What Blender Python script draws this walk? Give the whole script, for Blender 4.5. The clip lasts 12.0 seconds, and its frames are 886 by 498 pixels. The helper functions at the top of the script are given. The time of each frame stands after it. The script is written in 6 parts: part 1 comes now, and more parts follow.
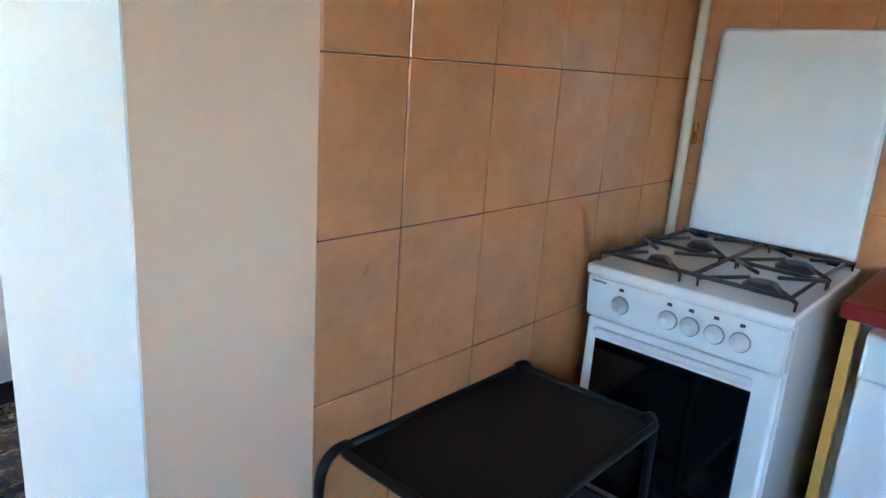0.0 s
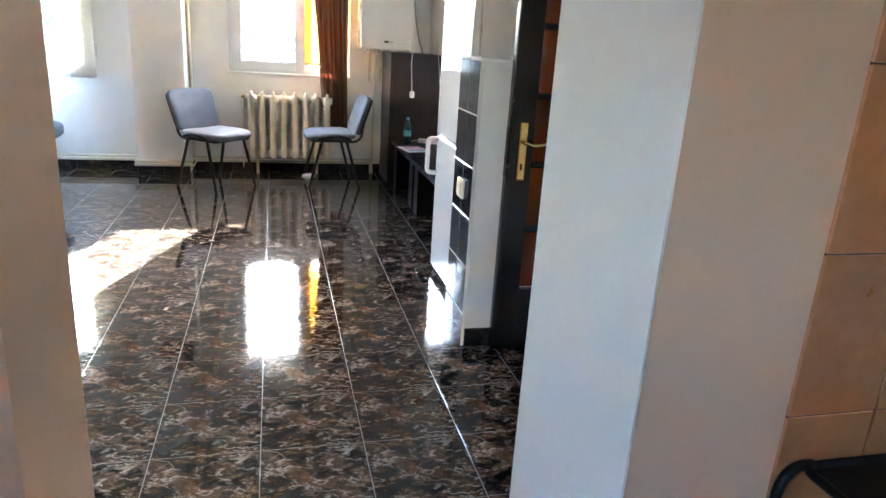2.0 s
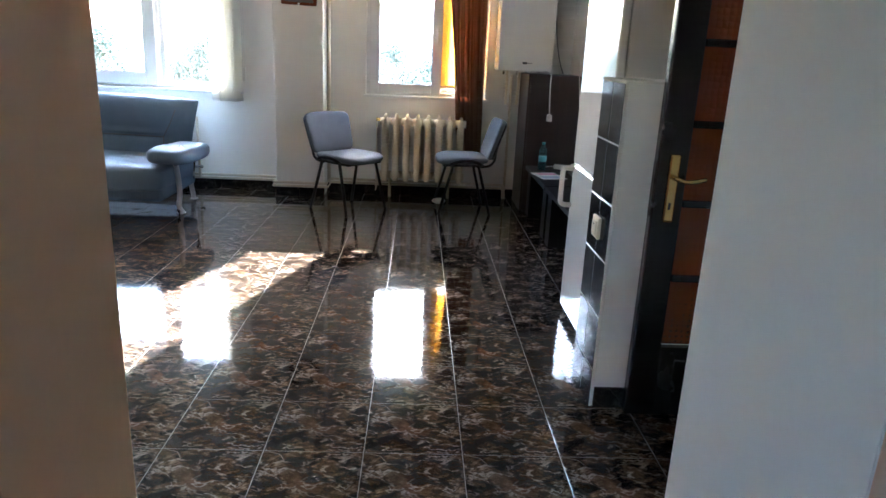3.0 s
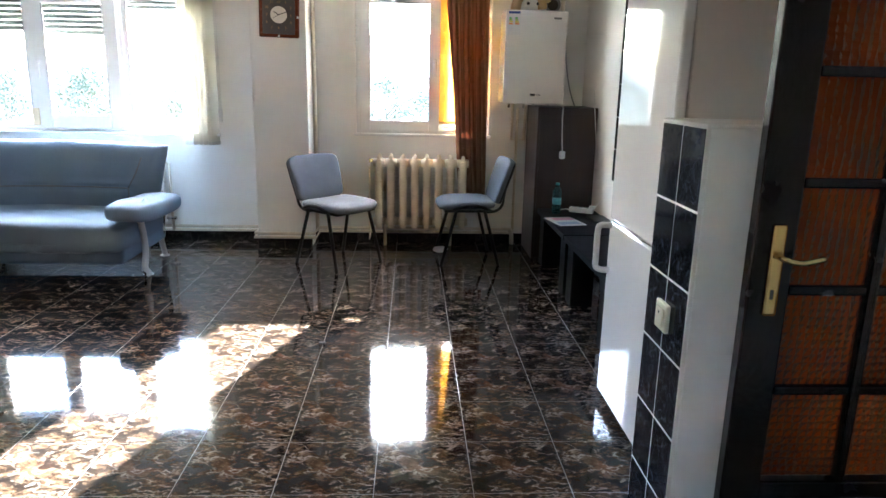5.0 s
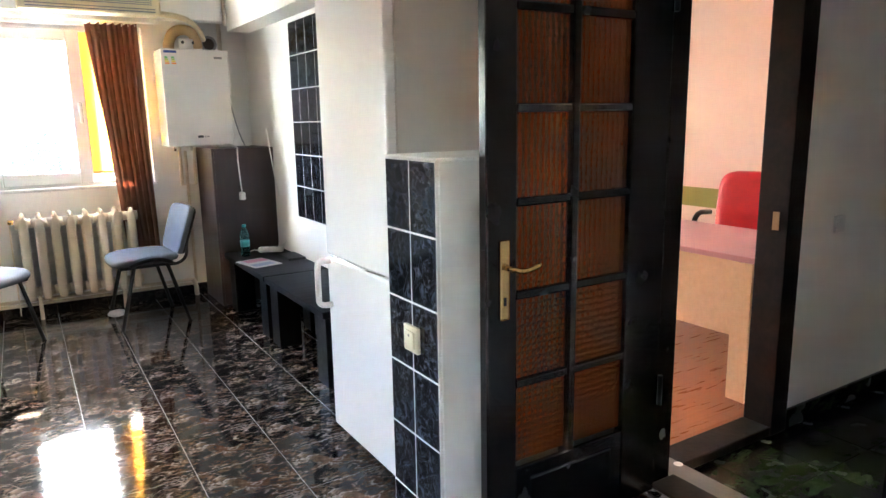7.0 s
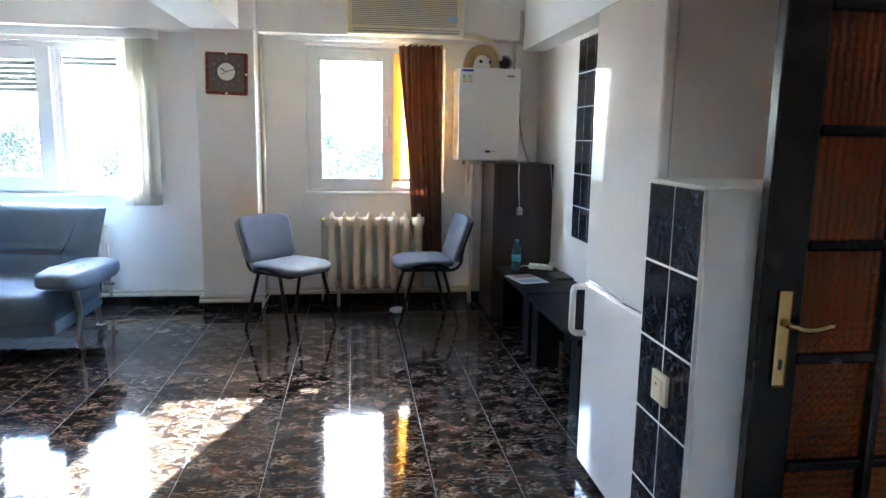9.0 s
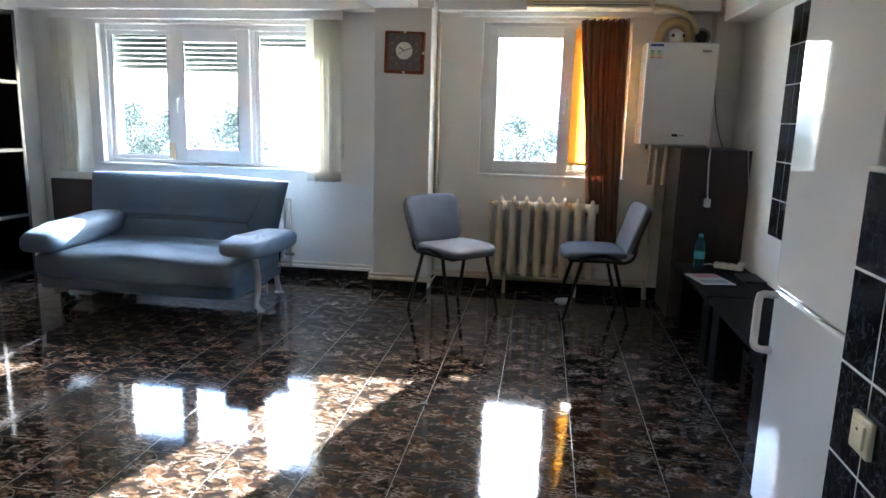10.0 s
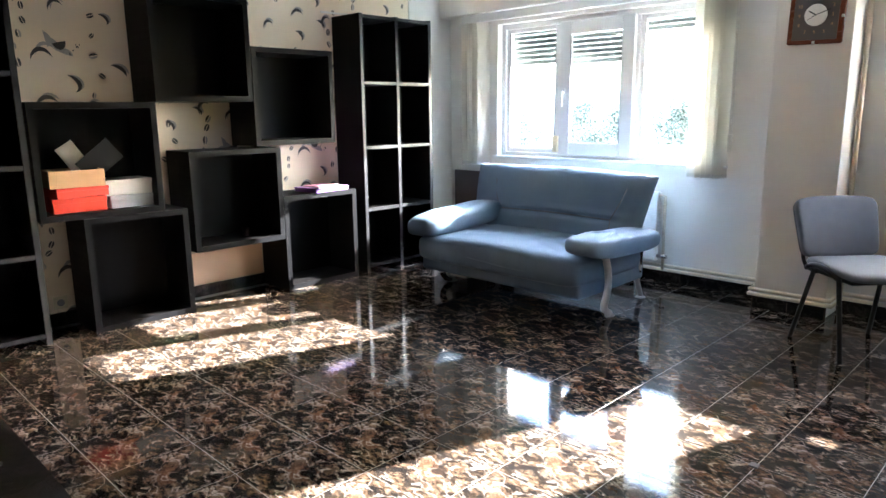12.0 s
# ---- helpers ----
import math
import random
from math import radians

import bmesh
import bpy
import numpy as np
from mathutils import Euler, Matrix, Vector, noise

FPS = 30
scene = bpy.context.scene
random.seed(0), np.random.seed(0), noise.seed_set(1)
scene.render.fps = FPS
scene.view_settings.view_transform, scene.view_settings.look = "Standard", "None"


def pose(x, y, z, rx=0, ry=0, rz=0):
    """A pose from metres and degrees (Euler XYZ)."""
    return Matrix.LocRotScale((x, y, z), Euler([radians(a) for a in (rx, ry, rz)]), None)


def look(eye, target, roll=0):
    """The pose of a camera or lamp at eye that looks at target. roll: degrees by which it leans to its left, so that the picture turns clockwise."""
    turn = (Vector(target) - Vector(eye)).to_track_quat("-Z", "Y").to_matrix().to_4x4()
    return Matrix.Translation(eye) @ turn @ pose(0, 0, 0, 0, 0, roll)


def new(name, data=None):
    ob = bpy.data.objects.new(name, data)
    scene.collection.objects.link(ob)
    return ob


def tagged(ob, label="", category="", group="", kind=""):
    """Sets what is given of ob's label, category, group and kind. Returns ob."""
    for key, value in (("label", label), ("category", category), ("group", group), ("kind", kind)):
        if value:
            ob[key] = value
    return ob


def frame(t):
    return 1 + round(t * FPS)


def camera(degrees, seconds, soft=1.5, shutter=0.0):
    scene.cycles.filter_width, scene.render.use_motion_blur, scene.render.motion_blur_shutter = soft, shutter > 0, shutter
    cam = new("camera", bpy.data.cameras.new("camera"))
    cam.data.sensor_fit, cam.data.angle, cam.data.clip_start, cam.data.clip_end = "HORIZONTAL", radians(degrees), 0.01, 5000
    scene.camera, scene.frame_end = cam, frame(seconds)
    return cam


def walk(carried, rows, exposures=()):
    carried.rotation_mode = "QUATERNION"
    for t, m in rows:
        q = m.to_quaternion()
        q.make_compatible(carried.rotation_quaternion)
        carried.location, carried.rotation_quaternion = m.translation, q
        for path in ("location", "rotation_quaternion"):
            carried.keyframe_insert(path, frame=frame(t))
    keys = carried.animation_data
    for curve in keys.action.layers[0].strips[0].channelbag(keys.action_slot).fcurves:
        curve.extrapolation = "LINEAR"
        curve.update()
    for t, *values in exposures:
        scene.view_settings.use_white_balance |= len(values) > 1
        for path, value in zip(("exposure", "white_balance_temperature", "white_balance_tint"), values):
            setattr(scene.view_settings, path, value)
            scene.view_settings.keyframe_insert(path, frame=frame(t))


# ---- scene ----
cam = camera(66.5, 12.0)
PATH = [
    (0, (0.29, -2.335, 1.324), (1.728, -1.047, 0.8), 3.9),
    (0.5, (0.192, -2.392, 1.308), (1.432, -0.93, 0.737), 5.9),
    (1, (0.121, -2.426, 1.325), (1.105, -0.802, 0.697), 5.6),
    (1.5, (0.077, -2.419, 1.334), (0.838, -0.678, 0.711), 4.8),
    (2, (0.059, -2.337, 1.329), (0.538, -0.488, 0.736), 3.6),
    (2.5, (0.114, -2.183, 1.341), (0.349, -0.274, 0.793), 3.5),
    (3, (0.147, -2.037, 1.329), (0.234, -0.119, 0.771), 2.7),
    (3.2, (0.138, -2.018, 1.324), (0.202, -0.102, 0.753), 2.9),
    (4.8, (0.113, -1.411, 1.353), (0.214, 0.528, 0.872), 1.1),
    (5, (0.119, -1.344, 1.356), (0.214, 0.595, 0.876), 1.2),
    (5.5, (0.128, -1.231, 1.353), (0.39, 0.7, 0.9), 1.8),
    (6, (0.017, -1.222, 1.361), (0.621, 0.636, 0.929), -0.6),
    (6.5, (-0.058, -1.222, 1.366), (0.847, 0.507, 0.93), -1.0),
    (6.7, (-0.085, -1.238, 1.369), (0.895, 0.47, 0.957), -1.0),
    (7.4, (-0.13, -1.27, 1.38), (0.91, 0.364, 1.025), -1.0),
    (8.3, (-0.12, -1.273, 1.39), (0.679, 0.533, 1.076), -0.9),
    (8.5, (-0.091, -1.237, 1.384), (0.546, 0.633, 1.071), -0.3),
    (9, (0.031, -1.17, 1.369), (0.29, 0.787, 1.045), 0.9),
    (9.5, (0.107, -1.108, 1.355), (0.038, 0.86, 1.002), 0.4),
    (10, (0.152, -0.956, 1.34), (-0.125, 0.988, 0.962), 1.6),
    (10.5, (0.224, -0.717, 1.302), (-0.396, 1.146, 0.922), -0.7),
    (11, (0.327, -0.508, 1.308), (-0.757, 1.122, 0.9), 2.1),
    (11.5, (0.422, -0.403, 1.311), (-0.886, 1.051, 0.89), 1.5),
    (12, (0.45, -0.393, 1.297), (-0.928, 1.001, 0.898), -0.7),
]
walk(cam, [(t, look(eye, target, roll)) for t, eye, target, roll in PATH], exposures=[(0.0, 7.7, 5100, 4), (0.5, 7.5, 5200, 6), (1.0, 7.3, 5450, 8), (1.5, 7.15, 5550, 9), (2.0, 6.85, 5600, 10), (2.5, 6.25, 5550, 10), (3.0, 5.8, 5550, 10), (5.0, 6.05, 5650, 10), (5.5, 6.2, 5650, 10), (6.5, 6.95, 5750, 10), (8.5, 6.65, 5150, 10), (9.0, 6.0, 5200, 10), (9.5, 5.4, 5350, 10), (10.5, 5.3, 5600, 10), (12.0, 5.8, 5650, 10)])

# ---- world and sun ----
world = bpy.data.worlds.new("sky_world")
scene.world = world
world.use_nodes = True
wn = world.node_tree.nodes
sky = wn.new("ShaderNodeTexSky")
sky.sky_type = "NISHITA"
sky.sun_disc = False
SUN_DIR = Vector((0.33, 1.0, 0.49)).normalized()
sky.sun_elevation = math.asin(SUN_DIR.z)
sky.sun_rotation = math.atan2(SUN_DIR.x, SUN_DIR.y)
sky.air_density, sky.dust_density = 1.0, 2.0
wn["Background"].inputs["Strength"].default_value = 0.15
world.node_tree.links.new(sky.outputs["Color"], wn["Background"].inputs["Color"])
sun_data = bpy.data.lights.new("sun", "SUN")
sun_data.energy, sun_data.angle, sun_data.color = 2.8, radians(0.5), (1.0, 0.93, 0.82)
sun = new("sun", sun_data)
sun.matrix_world = look(SUN_DIR * 30, (0, 0, 0))

# ---- materials ----


def nodes_of(name):
    m = bpy.data.materials.new(name)
    m.use_nodes = True
    return m, m.node_tree.nodes, m.node_tree.links, m.node_tree.nodes["Principled BSDF"]


def mat(name, c1, c2=None, rough=0.5, metal=0.0, scale=6.0, bump=0.0, bscale=60.0, spread=0.5, stretch=(1, 1, 1), coat=0.0, rvar=0.1, per_object=0.0, spec=0.5):
    """A surface with two scales of variation in colour, gloss and fine relief."""
    c2 = c2 or tuple(min(1, v * 0.86) for v in c1)
    m, n, l, p = nodes_of(name)
    tc = n.new("ShaderNodeTexCoord")
    mp = n.new("ShaderNodeMapping")
    mp.inputs["Scale"].default_value = stretch
    l.new(tc.outputs["Object"], mp.inputs["Vector"])
    big, fine = n.new("ShaderNodeTexNoise"), n.new("ShaderNodeTexNoise")
    big.inputs["Scale"].default_value, big.inputs["Detail"].default_value = scale, 6
    fine.inputs["Scale"].default_value, fine.inputs["Detail"].default_value = bscale, 3
    vec = mp.outputs["Vector"]
    if per_object:
        info = n.new("ShaderNodeObjectInfo")
        add = n.new("ShaderNodeVectorMath")
        add.operation = "MULTIPLY_ADD"
        l.new(info.outputs["Random"], add.inputs[0])
        add.inputs[1].default_value = (37, 19, 23)
        l.new(vec, add.inputs[2])
        vec = add.outputs[0]
    l.new(vec, big.inputs["Vector"])
    l.new(vec, fine.inputs["Vector"])
    ramp = n.new("ShaderNodeValToRGB")
    ramp.color_ramp.elements[0].position, ramp.color_ramp.elements[1].position = 0.5 - spread / 2, 0.5 + spread / 2
    ramp.color_ramp.elements[0].color, ramp.color_ramp.elements[1].color = (*c2, 1), (*c1, 1)
    mix = n.new("ShaderNodeMath")
    mix.operation = "MULTIPLY_ADD"
    l.new(fine.outputs["Fac"], mix.inputs[0])
    mix.inputs[1].default_value = 0.3
    sc = n.new("ShaderNodeMath")
    sc.operation = "MULTIPLY"
    l.new(big.outputs["Fac"], sc.inputs[0])
    sc.inputs[1].default_value = 0.7
    l.new(sc.outputs[0], mix.inputs[2])
    l.new(mix.outputs[0], ramp.inputs["Fac"])
    l.new(ramp.outputs["Color"], p.inputs["Base Color"])
    rr = n.new("ShaderNodeMapRange")
    rr.inputs["To Min"].default_value, rr.inputs["To Max"].default_value = max(0.02, rough - rvar), min(1, rough + rvar)
    l.new(big.outputs["Fac"], rr.inputs["Value"])
    l.new(rr.outputs["Result"], p.inputs["Roughness"])
    p.inputs["Metallic"].default_value = metal
    p.inputs["Coat Weight"].default_value = coat
    p.inputs["Specular IOR Level"].default_value = spec
    if bump:
        b = n.new("ShaderNodeBump")
        b.inputs["Strength"].default_value, b.inputs["Distance"].default_value = bump, 0.004
        l.new(fine.outputs["Fac"], b.inputs["Height"])
        l.new(b.outputs["Normal"], p.inputs["Normal"])
    return m


def marble(name, dark, vein, light, rough, scale, line):
    """Polished dark stone with clouds and broken bright veins, different on each tile."""
    m, n, l, p = nodes_of(name)
    tc, info, add = n.new("ShaderNodeTexCoord"), n.new("ShaderNodeObjectInfo"), n.new("ShaderNodeVectorMath")
    add.operation = "MULTIPLY_ADD"
    l.new(info.outputs["Random"], add.inputs[0])
    add.inputs[1].default_value = (91, 57, 33)
    l.new(tc.outputs["Object"], add.inputs[2])
    warp = n.new("ShaderNodeTexNoise")
    warp.inputs["Scale"].default_value, warp.inputs["Detail"].default_value = scale * 0.7, 5
    l.new(add.outputs[0], warp.inputs["Vector"])
    mixv = n.new("ShaderNodeMixRGB")
    mixv.blend_type, mixv.inputs["Fac"].default_value = "LINEAR_LIGHT", 0.07
    l.new(add.outputs[0], mixv.inputs["Color1"])
    l.new(warp.outputs["Color"], mixv.inputs["Color2"])
    st = n.new("ShaderNodeMapping")
    st.inputs["Rotation"].default_value, st.inputs["Scale"].default_value = (0, 0, 0.2), (0.72, 1.3, 1)
    l.new(mixv.outputs["Color"], st.inputs["Vector"])
    cloud = n.new("ShaderNodeTexNoise")
    cloud.inputs["Scale"].default_value, cloud.inputs["Detail"].default_value, cloud.inputs["Roughness"].default_value = scale, 12, 0.78
    l.new(st.outputs["Vector"], cloud.inputs["Vector"])
    r1 = n.new("ShaderNodeValToRGB")
    e = r1.color_ramp.elements
    e[0].position, e[0].color = 0.41, (*dark, 1)
    e[1].position, e[1].color = 0.74, (*light, 1)
    mid = e.new(0.54)
    mid.color = (*vein, 1)
    mid2 = e.new(0.49)
    mid2.color = tuple(0.65 * a + 0.35 * b for a, b in zip((*dark, 1), (*vein, 1)))
    l.new(cloud.outputs["Fac"], r1.inputs["Fac"])
    vor = n.new("ShaderNodeTexVoronoi")
    vor.feature, vor.inputs["Scale"].default_value = "DISTANCE_TO_EDGE", scale * 1.0
    l.new(st.outputs["Vector"], vor.inputs["Vector"])
    r2 = n.new("ShaderNodeValToRGB")
    r2.color_ramp.elements[0].position, r2.color_ramp.elements[0].color = 0.0, (1, 1, 1, 1)
    r2.color_ramp.elements[1].position, r2.color_ramp.elements[1].color = 0.028, (0, 0, 0, 1)
    l.new(vor.outputs["Distance"], r2.inputs["Fac"])
    gate = n.new("ShaderNodeMath")
    gate.operation = "MULTIPLY"
    l.new(r2.outputs["Color"], gate.inputs[0])
    l.new(warp.outputs["Fac"], gate.inputs[1])
    mx = n.new("ShaderNodeMixRGB")
    soft = n.new("ShaderNodeMath")
    soft.operation = "MULTIPLY"
    soft.inputs[1].default_value = 0.55
    l.new(gate.outputs[0], soft.inputs[0])
    l.new(soft.outputs[0], mx.inputs["Fac"])
    p.inputs["Specular IOR Level"].default_value = 0.23
    l.new(r1.outputs["Color"], mx.inputs["Color1"])
    mx.inputs["Color2"].default_value = (*line, 1)
    l.new(mx.outputs["Color"], p.inputs["Base Color"])
    smear = n.new("ShaderNodeTexNoise")
    smear.inputs["Scale"].default_value, smear.inputs["Detail"].default_value = 5, 4
    l.new(tc.outputs["Object"], smear.inputs["Vector"])
    rr = n.new("ShaderNodeMapRange")
    rr.inputs["To Min"].default_value, rr.inputs["To Max"].default_value = rough * 0.6, rough * 1.7
    l.new(smear.outputs["Fac"], rr.inputs["Value"])
    l.new(rr.outputs["Result"], p.inputs["Roughness"])
    b = n.new("ShaderNodeBump")
    b.inputs["Strength"].default_value, b.inputs["Distance"].default_value = 0.05, 0.01
    l.new(smear.outputs["Fac"], b.inputs["Height"])
    l.new(b.outputs["Normal"], p.inputs["Normal"])
    return m


def printed_stone(name):
    """Polished brown-black tile, one print on every tile: black clouds, torn brown and tan streaks, a rusty heart and thin pale veins."""
    m, n, l, p = nodes_of(name)

    def node(kind, **values):
        nd = n.new(kind)
        for key, value in values.items():
            nd.inputs[key].default_value = value
        return nd

    def ramp_of(source, stops):
        r = n.new("ShaderNodeValToRGB")
        e = r.color_ramp.elements
        e[0].position, e[0].color = stops[0][0], (*stops[0][1], 1)
        e[1].position, e[1].color = stops[-1][0], (*stops[-1][1], 1)
        for pos, col in stops[1:-1]:
            e.new(pos).color = (*col, 1)
        l.new(source, r.inputs["Fac"])
        return r.outputs["Color"]

    def mixed(kind, fac, a, b):
        mx = n.new("ShaderNodeMixRGB")
        mx.blend_type = kind
        for key, value in (("Fac", fac), ("Color1", a), ("Color2", b)):
            if isinstance(value, (float, tuple)):
                mx.inputs[key].default_value = value
            else:
                l.new(value, mx.inputs[key])
        return mx.outputs["Color"]

    tc = n.new("ShaderNodeTexCoord")
    warp = node("ShaderNodeTexNoise", Scale=9.0, Detail=4.0)
    l.new(tc.outputs["Object"], warp.inputs["Vector"])
    bent = mixed("LINEAR_LIGHT", 0.045, tc.outputs["Object"], warp.outputs["Color"])
    lean = n.new("ShaderNodeMapping")
    lean.inputs["Rotation"].default_value, lean.inputs["Scale"].default_value = (0, 0, 0.35), (0.75, 1.35, 1)
    l.new(bent, lean.inputs["Vector"])
    vec = lean.outputs["Vector"]
    cloud = node("ShaderNodeTexNoise", Scale=12.0, Detail=9.0, Roughness=0.66)
    streak = node("ShaderNodeTexNoise", Scale=40.0, Detail=10.0, Roughness=0.75)
    vein = node("ShaderNodeTexNoise", Scale=10.0, Detail=5.0, Roughness=0.55)
    gate = node("ShaderNodeTexNoise", Scale=16.0, Detail=2.0)
    for t in (cloud, streak, vein, gate):
        l.new(vec, t.inputs["Vector"])
    shift = n.new("ShaderNodeVectorMath")
    shift.operation, shift.inputs[1].default_value = "ADD", (3.1, 7.7, 1.3)
    l.new(vec, shift.inputs[0])
    l.new(shift.outputs[0], vein.inputs["Vector"])
    stone = ramp_of(streak.outputs["Fac"], ((0.38, (0.019, 0.012, 0.008)), (0.48, (0.045, 0.028, 0.017)), (0.55, (0.092, 0.061, 0.040)), (0.64, (0.195, 0.145, 0.102))))
    heart = node("ShaderNodeVectorMath")
    heart.operation = "LENGTH"
    l.new(tc.outputs["Object"], heart.inputs[0])
    rust = ramp_of(heart.outputs["Value"], ((0.015, (0.45, 0.45, 0.45)), (0.085, (0.0, 0.0, 0.0))))
    stone = mixed("MIX", rust, stone, (0.125, 0.055, 0.028, 1))
    black = ramp_of(cloud.outputs["Fac"], ((0.41, (0.96, 0.96, 0.96)), (0.465, (0.65, 0.65, 0.65)), (0.53, (0, 0, 0))))
    stone = mixed("MIX", black, stone, (0.0065, 0.006, 0.006, 1))
    line = ramp_of(vein.outputs["Fac"], ((0.474, (0, 0, 0)), (0.495, (1, 1, 1)), (0.505, (1, 1, 1)), (0.526, (0, 0, 0))))
    where = ramp_of(gate.outputs["Fac"], ((0.40, (0, 0, 0)), (0.56, (0.8, 0.8, 0.8))))
    stone = mixed("MIX", mixed("MULTIPLY", 1.0, line, where), stone, (0.28, 0.24, 0.205, 1))
    l.new(stone, p.inputs["Base Color"])
    smear = node("ShaderNodeTexNoise", Scale=5.0, Detail=4.0)
    geo = n.new("ShaderNodeNewGeometry")
    l.new(geo.outputs["Position"], smear.inputs["Vector"])
    rr = node("ShaderNodeMapRange")
    rr.inputs["To Min"].default_value, rr.inputs["To Max"].default_value = 0.035, 0.10
    l.new(smear.outputs["Fac"], rr.inputs["Value"])
    l.new(rr.outputs["Result"], p.inputs["Roughness"])
    p.inputs["Specular IOR Level"].default_value = 0.24
    b = n.new("ShaderNodeBump")
    b.inputs["Strength"].default_value, b.inputs["Distance"].default_value = 0.05, 0.01
    l.new(smear.outputs["Fac"], b.inputs["Height"])
    l.new(b.outputs["Normal"], p.inputs["Normal"])
    return m


def glass(name, tint, gloss):
    m, n, l, p = nodes_of(name)
    tr, gl, mx = n.new("ShaderNodeBsdfTransparent"), n.new("ShaderNodeBsdfGlossy"), n.new("ShaderNodeMixShader")
    tr.inputs["Color"].default_value = (*tint, 1)
    gl.inputs["Roughness"].default_value = 0.01
    mx.inputs["Fac"].default_value = gloss
    l.new(tr.outputs[0], mx.inputs[1])
    l.new(gl.outputs[0], mx.inputs[2])
    l.new(mx.outputs[0], n["Material Output"].inputs["Surface"])
    return m


def cloth_light(name, c1, c2, through_share, scale=40.0):
    """Thin fabric that lets part of the light through."""
    m = mat(name, c1, c2, rough=0.85, scale=scale * 0.2, bump=0.25, bscale=scale * 8, spec=0.2)
    n, l = m.node_tree.nodes, m.node_tree.links
    p = n["Principled BSDF"]
    tl, mx = n.new("ShaderNodeBsdfTranslucent"), n.new("ShaderNodeMixShader")
    tl.inputs["Color"].default_value = (*c1, 1)
    mx.inputs["Fac"].default_value = through_share
    l.new(p.outputs[0], mx.inputs[1])
    l.new(tl.outputs[0], mx.inputs[2])
    l.new(mx.outputs[0], n["Material Output"].inputs["Surface"])
    return m


def wood(name, c1, c2, rough=0.4, scale=3.0, stretch=(1, 12, 12), coat=0.0, per_object=1.0, bump=0.05):
    return mat(name, c1, c2, rough=rough, scale=scale, stretch=stretch, coat=coat, per_object=per_object, bump=bump, bscale=14, spread=0.4)


M_WALL = mat("white_wall_paint", (0.865, 0.845, 0.805), (0.82, 0.80, 0.76), rough=0.75, scale=2.0, bump=0.12, bscale=90, spread=0.7)
# cream paint, its saturation raised to carry the kitchen's warm light
M_CREAM = mat("cream_paint_and_warm_light", (0.82, 0.585, 0.40), (0.76, 0.53, 0.35), rough=0.7, scale=2.5, bump=0.12, bscale=80, spread=0.7)
M_REVEAL = mat("white_gloss_reveal_paint", (0.82, 0.82, 0.80), (0.75, 0.75, 0.73), rough=0.45, scale=3, bump=0.15, bscale=50, spread=0.7)
M_CEIL = mat("ceiling_paint", (0.86, 0.84, 0.80), (0.83, 0.81, 0.77), rough=0.85, scale=2, bump=0.1, bscale=70)
M_PAPER = mat("cream_wallpaper", (0.87, 0.77, 0.62), (0.83, 0.72, 0.57), rough=0.7, scale=3, bump=0.1, bscale=120)
M_MOTIF_B = mat("wallpaper_black_motif", (0.05, 0.045, 0.05), rough=0.55)
M_MOTIF_G = mat("wallpaper_silver_motif", (0.42, 0.40, 0.38), rough=0.4, metal=0.3)
M_MARBLE = printed_stone("brown_black_polished_tile")
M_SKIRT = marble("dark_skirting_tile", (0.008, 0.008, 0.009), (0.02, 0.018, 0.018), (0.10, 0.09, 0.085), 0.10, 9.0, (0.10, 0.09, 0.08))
M_BLACKTILE = marble("blue_black_wall_tile", (0.006, 0.007, 0.010), (0.012, 0.015, 0.022), (0.10, 0.12, 0.16), 0.08, 22.0, (0.30, 0.32, 0.38))
M_GROUT = mat("pale_grey_grout", (0.20, 0.185, 0.17), (0.13, 0.122, 0.115), rough=0.35, scale=8, bscale=80, bump=0.2)
M_GROUTW = mat("white_grout", (0.78, 0.77, 0.75), (0.66, 0.65, 0.62), rough=0.8, scale=10, bscale=90, bump=0.3)
M_GROUTD = mat("dark_brown_grout", (0.06, 0.04, 0.03), rough=0.85, scale=10)
M_KTILE = mat("terracotta_beige_wall_tile", (0.60, 0.268, 0.112), (0.48, 0.195, 0.073), rough=0.32, scale=11, bump=0.05, bscale=40, spread=0.35, per_object=1.0)
M_GREEN = marble("green_marbled_floor_tile", (0.014, 0.022, 0.009), (0.028, 0.042, 0.018), (0.075, 0.09, 0.05), 0.22, 6.0, (0.05, 0.065, 0.035))
M_GREENWALL = mat("olive_wall_paint", (0.30, 0.30, 0.07), rough=0.7)
M_PINKWALL = mat("peach_wall_paint", (0.80, 0.65, 0.55), (0.75, 0.60, 0.50), rough=0.75, scale=2, bump=0.1, bscale=80)
M_LAM = wood("reddish_laminate", (0.40, 0.15, 0.065), (0.33, 0.115, 0.048), rough=0.3, stretch=(1.5, 14, 14))
M_BLACKWOOD = wood("black_brown_board", (0.0045, 0.004, 0.004), (0.003, 0.0026, 0.0026), rough=0.46)
# bookcase edging: the window's glint is put into this paler base colour
M_LITEDGE = mat("window_lit_board_edge", (0.026, 0.026, 0.028), (0.020, 0.020, 0.022), rough=0.34, scale=9)
M_BLACKWOOD.node_tree.nodes["Principled BSDF"].inputs["Specular IOR Level"].default_value = 0.12
# the same edging on the cubes, darkened in colour for their shade
M_SHADEDEDGE = mat("shaded_cube_board_edge", (0.0055, 0.0055, 0.0062), (0.0035, 0.0035, 0.004), rough=0.42, scale=9, spec=0.12)
M_WENGE = wood("dark_wenge_board", (0.040, 0.019, 0.014), (0.022, 0.011, 0.009), rough=0.42, stretch=(12, 12, 1))
